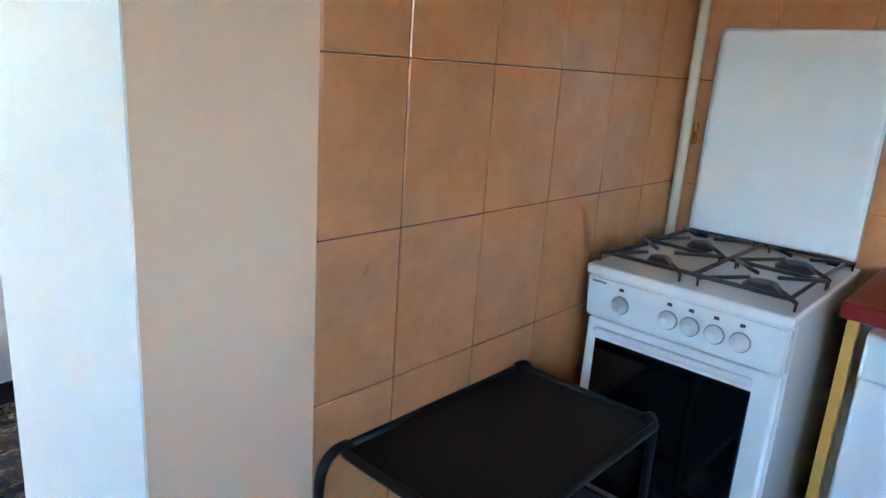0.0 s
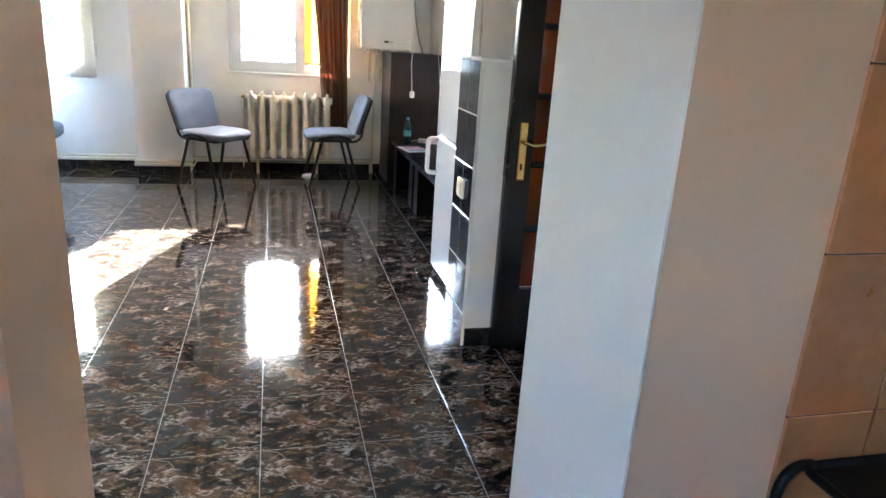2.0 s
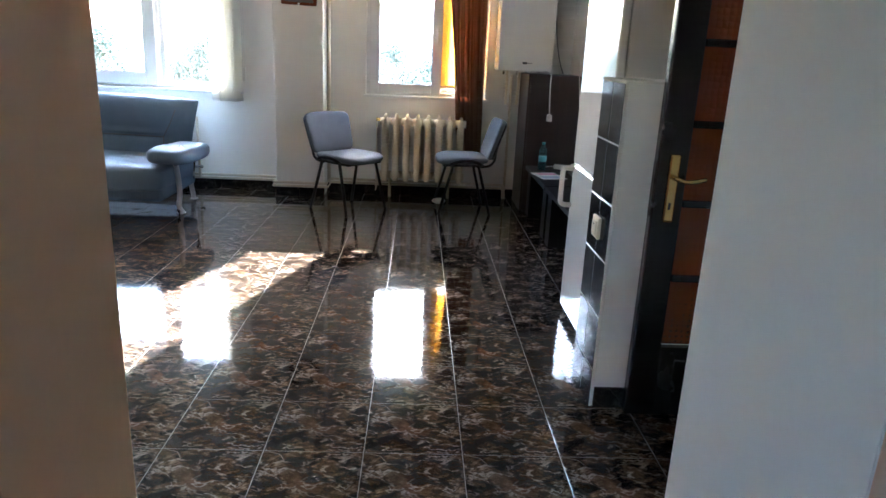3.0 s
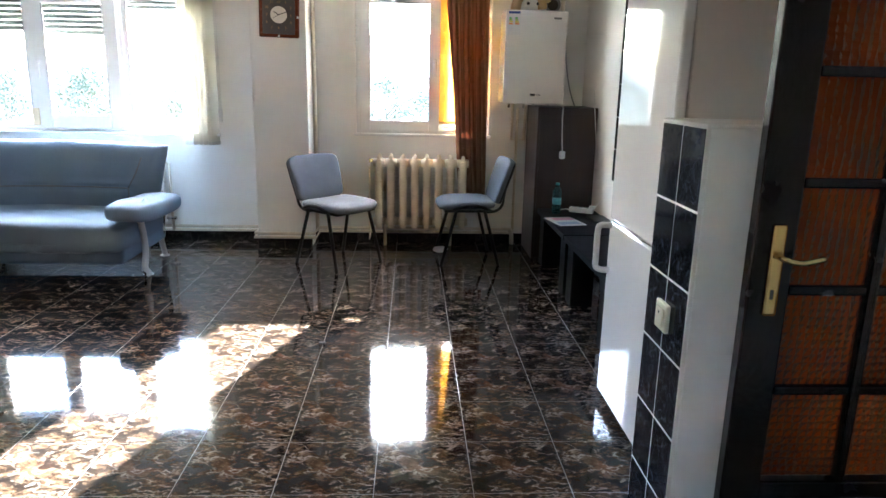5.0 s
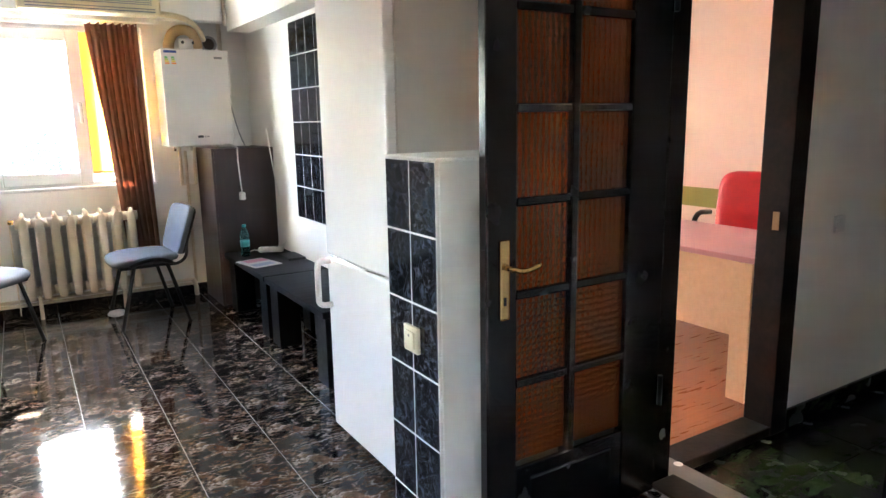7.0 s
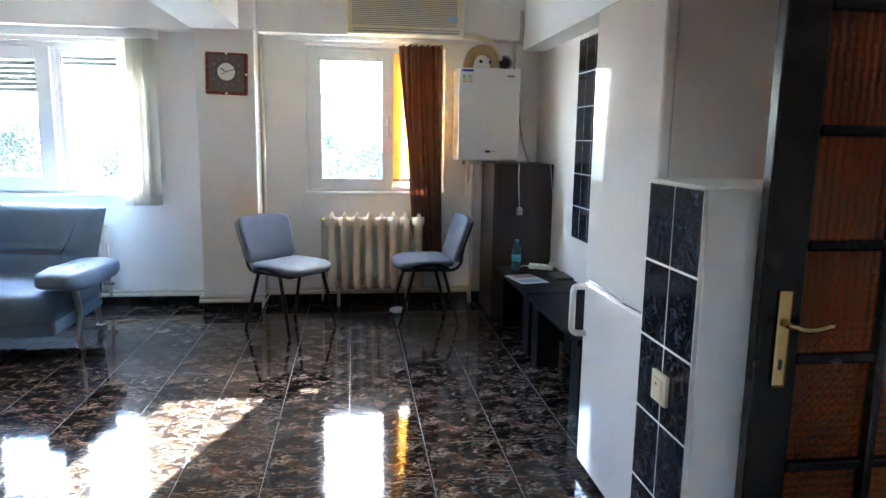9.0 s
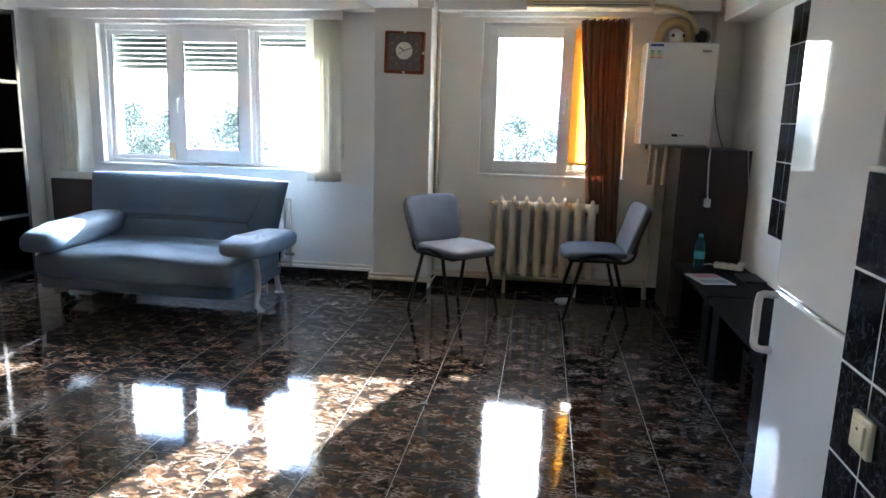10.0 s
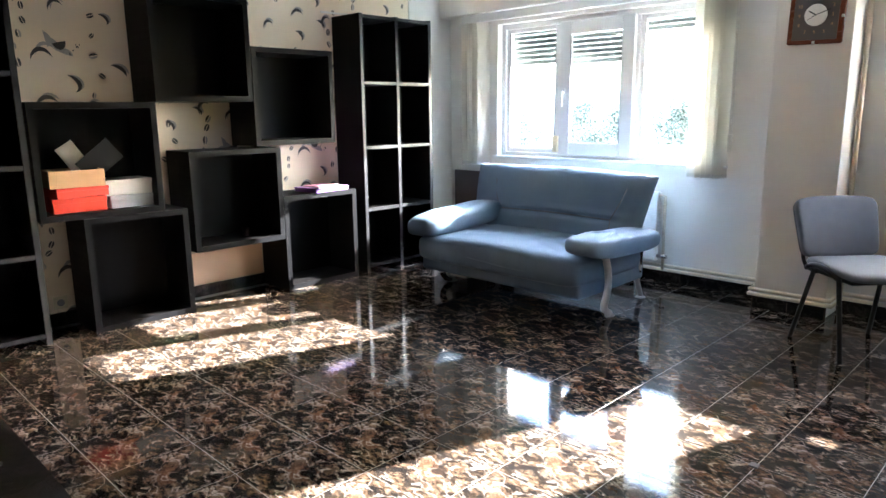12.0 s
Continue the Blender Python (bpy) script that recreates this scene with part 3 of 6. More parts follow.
def pane_frame(name, parent, x0, x1, z0, z1, w, y0, y1, pane_y):
    """A window light: a mitred frame with a glass pane."""
    bm = bmesh.new()
    for b in ((x0, x0 + w, y0, y1, z0, z1), (x1 - w, x1, y0, y1, z0, z1), (x0 + w, x1 - w, y0, y1, z0, z0 + w), (x0 + w, x1 - w, y0, y1, z1 - w, z1)):
        box(bm, *b, 0.005)
    fr = part(name, bm, M_PVC, parent)
    bm = bmesh.new()
    box(bm, x0 + w - 0.004, x1 - w + 0.004, pane_y, pane_y + 0.006, z0 + w - 0.004, z1 - w + 0.004)
    g = part("pane", bm, M_GLASS, fr, "clear glass pane", shadow=False)
    bm = bmesh.new()
    for b in ((x0 + w, x0 + w + 0.006, y0 - 0.002, y0 + 0.004, z0 + w, z1 - w), (x1 - w - 0.006, x1 - w, y0 - 0.002, y0 + 0.004, z0 + w, z1 - w), (x0 + w, x1 - w, y0 - 0.002, y0 + 0.004, z0 + w, z0 + w + 0.006)):
        box(bm, *b)
    part("seal", bm, M_GREYP, fr, "grey rubber seal")
    return fr


def window_handle(parent, x, y, z):
    bm = bmesh.new()
    box(bm, x - 0.014, x + 0.014, y - 0.012, y, z - 0.035, z + 0.035, 0.005)
    box(bm, x - 0.009, x + 0.009, y - 0.04, y - 0.012, z - 0.009, z + 0.009, 0.003)
    box(bm, x - 0.011, x + 0.011, y - 0.045, y - 0.03, z - 0.115, z + 0.012, 0.005)
    part("window_handle", bm, M_PVC, parent, "white window handle")


def shutter(parent, x0, x1, top, bottom, y):
    """A rolled-down outside shutter: each slat with its light gap."""
    n = max(1, round((top - bottom) / 0.042))
    h = (top - bottom) / n
    for i in range(n):
        bm = bmesh.new()
        z = bottom + i * h
        box(bm, x0, x1, y, y + 0.009, z + 0.0012, z + h, 0.004)
        part("slat", bm, M_SHUT, parent)


def window(name, x0, x1, z0, z1, label):
    w = new(name)
    w.location = ((x0 + x1) / 2, YN + 0.07, z0)
    BASES[w.name] = Vector(w.location)
    return tagged(w, label, "window", "", "structure")


YF = YN + 0.06
w1 = window("window_1", -3.56, -1.50, 0.90, 2.04, "wide white plastic window with three lights and half-lowered shutters")
bm = bmesh.new()
for b in ((-3.56, -3.515, YF, YF + 0.07, 0.90, 2.04), (-1.545, -1.50, YF, YF + 0.07, 0.90, 2.04), (-3.515, -1.545, YF, YF + 0.07, 0.90, 0.935), (-3.515, -1.545, YF, YF + 0.07, 1.995, 2.04), (-2.955, -2.90, YF + 0.012, YF + 0.07, 0.935, 1.995), (-2.275, -2.215, YF + 0.012, YF + 0.07, 0.935, 1.995)):
    box(bm, *b, 0.004)
part("window_frame", bm, M_PVC, w1)
pane_frame("left_light", w1, -3.515, -2.955, 0.935, 1.995, 0.035, YF + 0.02, YF + 0.06, YF + 0.04)
sash = pane_frame("middle_sash", w1, -2.925, -2.245, 0.925, 2.005, 0.105, YF - 0.02, YF + 0.012, YF)
window_handle(sash, -2.875, YF - 0.02, 1.44)
pane_frame("right_light", w1, -2.215, -1.545, 0.935, 1.995, 0.035, YF + 0.02, YF + 0.06, YF + 0.04)
bpart("window_sill", (-3.60, -1.46, YN - 0.035, YF, 0.880, 0.902), M_PVC, w1, 0.006)
bpart("strap_box", (-2.965, -2.915, YF - 0.05, YF - 0.022, 0.945, 1.085), M_CREAMP, w1, 0.008, label="cream shutter strap winder")
shutter(w1, -3.53, -2.93, 2.03, 1.69, YF + 0.12)
shutter(w1, -2.93, -2.24, 2.03, 1.67, YF + 0.12)
shutter(w1, -2.24, -1.52, 2.03, 1.88, YF + 0.12)

w2 = window("window_2", -0.345, 0.76, 0.925, 2.075, "white plastic window with an orange roller blind")
bm = bmesh.new()
for b in ((-0.345, -0.30, YF, YF + 0.07, 0.925, 2.075), (0.715, 0.76, YF, YF + 0.07, 0.925, 2.075), (-0.30, 0.715, YF, YF + 0.07, 0.925, 0.96), (-0.30, 0.715, YF, YF + 0.07, 2.03, 2.075), (0.345, 0.385, YF + 0.012, YF + 0.07, 0.96, 2.03)):
    box(bm, *b, 0.004)
part("window_frame", bm, M_PVC, w2)
sash2 = pane_frame("left_sash", w2, -0.315, 0.345, 0.945, 2.045, 0.085, YF - 0.02, YF + 0.012, YF)
window_handle(sash2, 0.305, YF - 0.02, 1.50)
pane_frame("right_light", w2, 0.385, 0.715, 0.96, 2.03, 0.03, YF + 0.02, YF + 0.06, YF + 0.04)
bpart("window_sill", (-0.365, 0.78, YN - 0.015, YF, 0.905, 0.927), M_PVC, w2, 0.006)
bpart("roller_blind", (0.345, 0.72, YF - 0.012, YF - 0.009, 1.03, 2.03), M_ORANGE, w2, label="bright orange roller blind cloth")
bpart("blind_bar", (0.345, 0.72, YF - 0.017, YF - 0.006, 1.012, 1.032), M_BROWNPIPE, w2, 0.003)

# far windows of the desk room and of the kitchen
for nm, frames, at in (("window_3", ((2.1, 2.14, 4.72, 4.78, 1.2, 2.0), (2.51, 2.55, 4.72, 4.78, 1.2, 2.0), (2.14, 2.51, 4.72, 4.78, 1.2, 1.24), (2.14, 2.51, 4.72, 4.78, 1.96, 2.0)), (2.33, 4.75, 1.2)),
                       ("window_4", ((-1.48, -1.42, -4.25, -4.22, 1.1, 2.0), (-1.48, -1.42, -3.78, -3.75, 1.1, 2.0), (-1.48, -1.42, -4.22, -3.78, 1.1, 1.13), (-1.48, -1.42, -4.22, -3.78, 1.97, 2.0)), (-1.45, -4.0, 1.1))):
    wz = new(nm)
    wz.location = at
    BASES[wz.name] = Vector(at)
    tagged(wz, "plain white window that lets daylight in", "window", "", "structure")
    bm = bmesh.new()
    for b in frames:
        box(bm, *b, 0.004)
    part("window_frame", bm, M_PVC, wz)

# ---- doors ----
LY = 0.30
door = thing("door", (1.74, LY, 0.0), "black gloss glazed door standing open, amber patterned panes", "door")
X0, X1 = 0.985, 1.735
rows_z = (0.31, 0.57, 0.85, 1.13, 1.40, 1.68, 1.90)
bpart("stile", (X0, 1.095, LY - 0.02, LY + 0.02, 0.012, 2.02), M_BLACKGLOSS, door, 0.006)
bpart("stile", (1.558, X1, LY - 0.02, LY + 0.02, 0.012, 2.02), M_BLACKGLOSS, door, 0.006)
bpart("bottom_rail", (1.095, 1.558, LY - 0.02, LY + 0.02, 0.012, 0.295), M_BLACKGLOSS, door, 0.006)
bpart("kick_panel", (1.15, 1.505, LY - 0.026, LY + 0.026, 0.07, 0.25), M_BLACKGLOSS, door, 0.008)
bpart("top_rail", (1.095, 1.558, LY - 0.02, LY + 0.02, 1.905, 2.02), M_BLACKGLOSS, door, 0.006)
bpart("glazing_bar", (1.304, 1.330, LY - 0.026, LY + 0.026, 0.295, 1.905), M_BLACKGLOSS, door, 0.006, label="upright glazing bar")
for z in rows_z[1:-1]:
    bpart("glazing_bar", (1.095, 1.304, LY - 0.021, LY + 0.021, z - 0.013, z + 0.013), M_BLACKGLOSS, door, 0.006)
    bpart("glazing_bar", (1.330, 1.558, LY - 0.021, LY + 0.021, z - 0.013, z + 0.013), M_BLACKGLOSS, door, 0.006)
for z0, z1 in zip(rows_z, rows_z[1:]):
    bpart("pane", (1.090, 1.308, LY - 0.002, LY + 0.002, z0 - 0.004, z1 + 0.004), M_AMBER, door, label="amber patterned glass pane")
    bpart("pane", (1.326, 1.563, LY - 0.002, LY + 0.002, z0 - 0.004, z1 + 0.004), M_AMBER, door, label="amber patterned glass pane")
plate = bpart("handle_plate", (1.028, 1.063, LY - 0.027, LY - 0.02, 0.785, 1.025), M_BRASS, door, 0.006, label="polished brass back plate")
tpart("lever", [(1.045, LY - 0.022, 0.945), (1.045, LY - 0.062, 0.945)] + arc((1.05, LY - 0.068, 0.945), (1.085, LY - 0.068, 0.928), (1.145, LY - 0.064, 0.948), 8), 0.008, M_BRASS, plate, label="curved brass lever")
bpart("keyhole", (1.041, 1.049, LY - 0.029, LY - 0.026, 0.83, 0.855), M_INK, plate)
bpart("lock_plate", (X0 - 0.002, X0 + 0.001, LY - 0.012, LY + 0.012, 0.80, 1.0), M_WORN, door, label="dark worn lock edge plate")
for z in (0.35, 1.7):
    tpart("hinge", [(1.738, LY - 0.026, z), (1.738, LY - 0.026, z + 0.11)], 0.009, M_BLACKSTEEL, door)

# wallpaper motifs: drooping leaves, seeds and a few lilies
rnd = random.Random(5)


def leaf_shape(bm, cy, cz, length, width, ang, bend, x):
    n = 7
    top, bot = [], []
    for i in range(n + 1):
        u = i / n
        w = width * math.sin(math.pi * u) ** 0.8 / 2
        a = ang + bend * (u - 0.5)
        py = cy + length * (u - 0.5) * math.cos(a)
        pz = cz + length * (u - 0.5) * math.sin(a) + bend * length * 0.3 * (u - 0.5) ** 2
        ny, nz = -math.sin(a), math.cos(a)
        top.append((py + ny * w, pz + nz * w))
        bot.append((py - ny * w, pz - nz * w))
    loop = top + bot[-2:0:-1]
    vs = [bm.verts.new((x, p[0], p[1])) for p in loop]
    bm.faces.new(vs)


bmb, bmg = bmesh.new(), bmesh.new()


def bean(cy, cz, s, a):
    """A coffee bean: two dark halves with a pale slit."""
    for side in (-1, 1):
        vs = []
        for q in range(9):
            th = math.pi * q / 8
            py, pz = s * 0.5 * math.cos(th), side * (s * 0.05 + s * 0.27 * math.sin(th))
            vs.append((XW + 0.0025, cy + py * math.cos(a) - pz * math.sin(a), cz + py * math.sin(a) + pz * math.cos(a)))
        tgt = bmb if side > 0 or rnd.random() < 0.6 else bmg
        tgt.faces.new([tgt.verts.new(v) for v in vs])


def crescent(cy, cz, ln, a, bend):
    leaf_shape(bmb, cy, cz, ln, ln * 0.17, a, bend, XW + 0.0035)
    leaf_shape(bmg, cy + 0.010, cz + 0.010, ln * 0.95, ln * 0.20, a + 0.12, bend, XW + 0.002)


def lily(cy, cz):
    for k in range(4):
        leaf_shape(bmg, cy - 0.045 + 0.03 * k, cz + 0.045 - 0.022 * k, 0.10, 0.034, 1.75 + 0.35 * k, 0.7, XW + 0.002)
    leaf_shape(bmb, cy + 0.015, cz + 0.01, 0.085, 0.045, 0.25, 0.8, XW + 0.0035)
    leaf_shape(bmb, cy - 0.10, cz - 0.012, 0.15, 0.026, 0.15, -1.2, XW + 0.0035)
    leaf_shape(bmg, cy - 0.08, cz + 0.02, 0.14, 0.02, 0.3, -1.2, XW + 0.002)
    for k in range(8):
        leaf_shape(bmb, cy + 0.09 + rnd.uniform(-0.03, 0.04), cz - 0.01 + rnd.uniform(-0.035, 0.035), 0.010, 0.007, 0.3, 0, XW + 0.0035)


for gy in range(7):
    for gz in range(4):
        oy, oz = -0.75 + gy * 0.72 + (gz % 2) * 0.36, 0.05 + gz * 0.66
        lily(oy + 0.30, oz + 0.33)
        for k in range(7):
            u = k / 6
            bean(oy + 0.02 + 0.13 * u + rnd.uniform(-0.02, 0.02), oz + 0.10 + 0.46 * u + rnd.uniform(-0.02, 0.02), rnd.uniform(0.038, 0.056), rnd.uniform(0.6, 2.2))
        for k in range(5):
            bean(oy + 0.52 + rnd.uniform(-0.10, 0.12), oz + 0.05 + 0.12 * k, rnd.uniform(0.036, 0.054), rnd.uniform(0.2, 2.6))
        for dy, dz, a, bd in ((0.40, 0.12, 1.9, 1.5), (0.45, 0.0, 0.8, -1.3), (0.08, 0.62, 2.4, 1.2), (0.60, 0.52, 2.2, 1.4), (0.30, 0.60, 0.4, -1.3), (0.20, 0.04, 0.2, -1.0), (0.66, 0.22, 2.5, 1.0)):
            crescent(oy + dy, oz + dz, rnd.uniform(0.10, 0.15), a, bd)
for g in (bmb, bmg):
    bad = [f for f in g.faces if f.calc_center_median().y > 3.8 or f.calc_center_median().y < -0.9 or f.calc_center_median().z > 2.55]
    bmesh.ops.delete(g, geom=bad, context="FACES")
tagged(part("wallpaper_black_motif", bmb, M_MOTIF_B), "black leaf print on the cream wallpaper", "wallpaper print", "", "structure")
tagged(part("wallpaper_silver_motif", bmg, M_MOTIF_G), "silver leaf print on the cream wallpaper", "wallpaper print", "", "structure")
structure("trim_wallpaper_border", [(XW, XW + 0.006, 2.92, 3.86, 2.07, 2.085)], M_WHITEP, "pale border strip on the wallpaper", "trim")
structure("wall_panel_low", [(XW, XW + 0.012, 1.56, 2.26, 0.09, 0.32)], M_CREAM, "plain cream board low on the wall", "wall panel")

# skirting tiles
skirt_n = structure("baseboard_north", [(XW, -1.13, YN - 0.008, YN, 0, 0.085), (-0.70, XE, YN - 0.008, YN, 0, 0.085), (-1.138, -0.692, 4.122, 4.13, 0, 0.085)], M_GROUTD, "dark joints of the black skirting tiles", "baseboard")
structure("baseboard_west", [(XW, XW + 0.014, -0.9, 3.86, 0, 0.085)], M_SKIRT, "dark tile skirting under the wallpaper", "baseboard")
structure("baseboard_east", [(XE - 0.014, XE, 1.5, YN - 0.01, 0, 0.085)], M_SKIRT, "dark tile skirting of the side wall", "baseboard")

# ---- things of the main room ----


def build_sofa():
    s = thing("sofa", (-2.50, 3.5, 0), "two-seat blue-grey leather sofa with padded arms and satin metal legs", "sofa")
    bm = bmesh.new()
    box(bm, -3.13, -1.75, 3.0, 3.80, 0.15, 0.30, 0.03, 4)
    part("base", bm, M_LEATHER, s, "lower front panel in blue-grey leather")
    bm = bmesh.new()
    pad(bm, (-2.435, 3.35, 0.318), (1.42, 0.82, 0.20), 0.14, 0.38, 44, 16)
    for v in bm.verts:
        if v.co.z > 0.335:
            v.co.z += 0.018 * math.cos((v.co.x + 2.435) * 2.0) + 0.004 * math.sin(v.co.x * 41 + v.co.y * 9)
    part("seat_cushion", bm, M_LEATHER, s, "creased wide leather seat cushion")
    tpart("piping", [(-3.10 + i * 0.155, 2.937 + 0.02 * abs(i - 4.5) / 4.5, 0.306 + 0.014 * math.sin(i * 0.8)) for i in range(9)], 0.004, M_LEATHER, s, 6)
    tpart("seam", [(-2.94 + i * 0.0985, 3.674 - 0.006 * math.sin(math.pi * i / 10), 0.552 + 0.010 * math.sin(math.pi * i / 10)) for i in range(11)], 0.0045, M_CHAIRCLOTH, s, 6, "stitched cross seam")
    for sx in (-1, 1):
        jx = -1.955 if sx > 0 else -2.94
        tpart("seam", [(jx, 3.672, 0.552), (jx + sx * 0.025, 3.685, 0.606), (jx + sx * 0.05, 3.703, 0.66), (jx + sx * 0.085, 3.744, 0.77)], 0.004, M_CHAIRCLOTH, s, 6)
        tpart("seam", [(jx, 3.672, 0.552), (jx + sx * 0.012, 3.640, 0.49), (jx + sx * 0.012, 3.618, 0.43)], 0.004, M_CHAIRCLOTH, s, 6)
    # backrest, leaning back and wider at the top
    bm = bmesh.new()
    nx, nz = 40, 26
    front, back = [], []
    for k in range(nz + 1):
        u = k / nz
        z = 0.36 + 0.515 * u
        half_l, half_r = 0.675 + 0.125 * u, 0.755 + 0.04 * u
        f, b = [], []
        for i in range(nx + 1):
            w = -1 + 2 * i / nx
            half = half_r if w > 0 else half_l
            r = (1 - abs(w) ** 10) ** 0.5 if abs(w) < 1 else 0
            th = 0.075 * r * (1 - 0.7 * u ** 14) + 0.008
            crease = 0.026 * math.exp(-((u - 0.39 + 0.03 * w * w) / 0.03) ** 2) * (1 if abs(w) < 0.8 else 0.3)
            fold = 0.014 * math.exp(-((abs(w) - 0.80 - 0.16 * (u - 0.5)) / 0.03) ** 2) * min(1, max(0, 1.4 * (1 - abs(u - 0.5))))
            puff = 0.02 * math.sin(math.pi * min(1, max(0, (u - 0.5) * 2))) * (1 - w * w) if u > 0.5 else 0.015 * math.sin(math.pi * u * 2) * (1 - w * w)
            yc = 3.68 + 0.155 * u + 0.05 * u * u
            f.append(bm.verts.new((-2.515 + half * w, yc - th - puff + crease + fold, z - (0.012 + (0.02 if w > 0 else 0.0)) * w * w * u)))
            b.append(bm.verts.new((-2.515 + half * w, yc + th * 0.9, z - (0.012 + (0.02 if w > 0 else 0.0)) * w * w * u)))
        front.append(f)
        back.append(b)
    for g, flip in ((front, False), (back, True)):
        for a, b in zip(g, g[1:]):
            for i in range(nx):
                q = (a[i], a[i + 1], b[i + 1], b[i])
                fc = bm.faces.new(q if not flip else q[::-1])
                fc.smooth = True
    for i in range(nx):
        bm.faces.new((front[-1][i], front[-1][i + 1], back[-1][i + 1], back[-1][i])).smooth = True
        bm.faces.new((front[0][i + 1], front[0][i], back[0][i], back[0][i + 1]))
    for k in range(nz):
        bm.faces.new((front[k + 1][0], back[k + 1][0], back[k][0], front[k][0])).smooth = True
        bm.faces.new((front[k][-1], back[k][-1], back[k + 1][-1], front[k + 1][-1])).smooth = True
    part("backrest", bm, M_LEATHER, s, "tall leather backrest with a stitched cross seam")
    for sx, x, ax in ((-1, -3.12, -3.05), (1, -1.70, -1.715)):
        bm = bmesh.new()
        pad(bm, (ax, 3.32, 0.487 if sx > 0 else 0.505), (0.30, 0.88, 0.135 if sx > 0 else 0.175), 0.5, 0.6, 40, 18)
        for v in bm.verts:
            t = (v.co.y - 2.95) / 0.8
            v.co.z += 0.018 * (1 - t) ** 2 - 0.02 * t if sx > 0 else 0.06 * (t - 0.45)
            v.co.z += 0.009 * math.sin(v.co.y * 110 + v.co.x * 25) * math.exp(-((v.co.y - 3.18) / 0.07) ** 2) * (1 if v.co.z > 0.5 else 0)
            v.co.x += (0.02 if sx > 0 else -0.02) * (1 - t)
            v.co.z += -0.10 * max(0.0, sx * (v.co.x - ax)) ** 1.3
        part("armrest", bm, M_LEATHER, s, "padded leather armrest")
        leg = part("leg", (lambda b: (tube(b, arc((x + sx * 0.0, 3.14, 0.50), (x - sx * 0.03, 3.34, 0.30), (x - sx * 0.0, 3.24, 0.16), 6) + arc((x, 3.215, 0.12), (x, 3.19, 0.05), (x - sx * 0.02, 3.31, 0.012), 6)[1:], 0.021, 10, None, 1.4), b)[1])(bmesh.new()), M_CHROME, s, "curved satin metal leg")
        bm = bmesh.new()
        lathe(bm, [(0.034, 0.0), (0.036, 0.006), (0.022, 0.014)], (x - sx * 0.02, 3.31, 0), 16)
        part("foot", bm, M_CHROME, leg)
        leg = tpart("leg", arc((x - sx * 0.02, 3.70, 0.46), (x - sx * 0.06, 3.74, 0.25), (x - sx * 0.08, 3.76, 0.14), 5) + [(x - sx * 0.09, 3.84, 0.012)], 0.02, M_CHROME, s, label="curved satin metal leg")
        bm = bmesh.new()
        lathe(bm, [(0.034, 0.0), (0.036, 0.006), (0.022, 0.014)], (x - sx * 0.09, 3.84, 0), 16)
        part("foot", bm, M_CHROME, leg)
        tpart("arm_rail", [(x - sx * 0.02, 3.10, 0.475), (x - sx * 0.02, 3.68, 0.462)], 0.014, M_CHROME, s)


build_sofa()


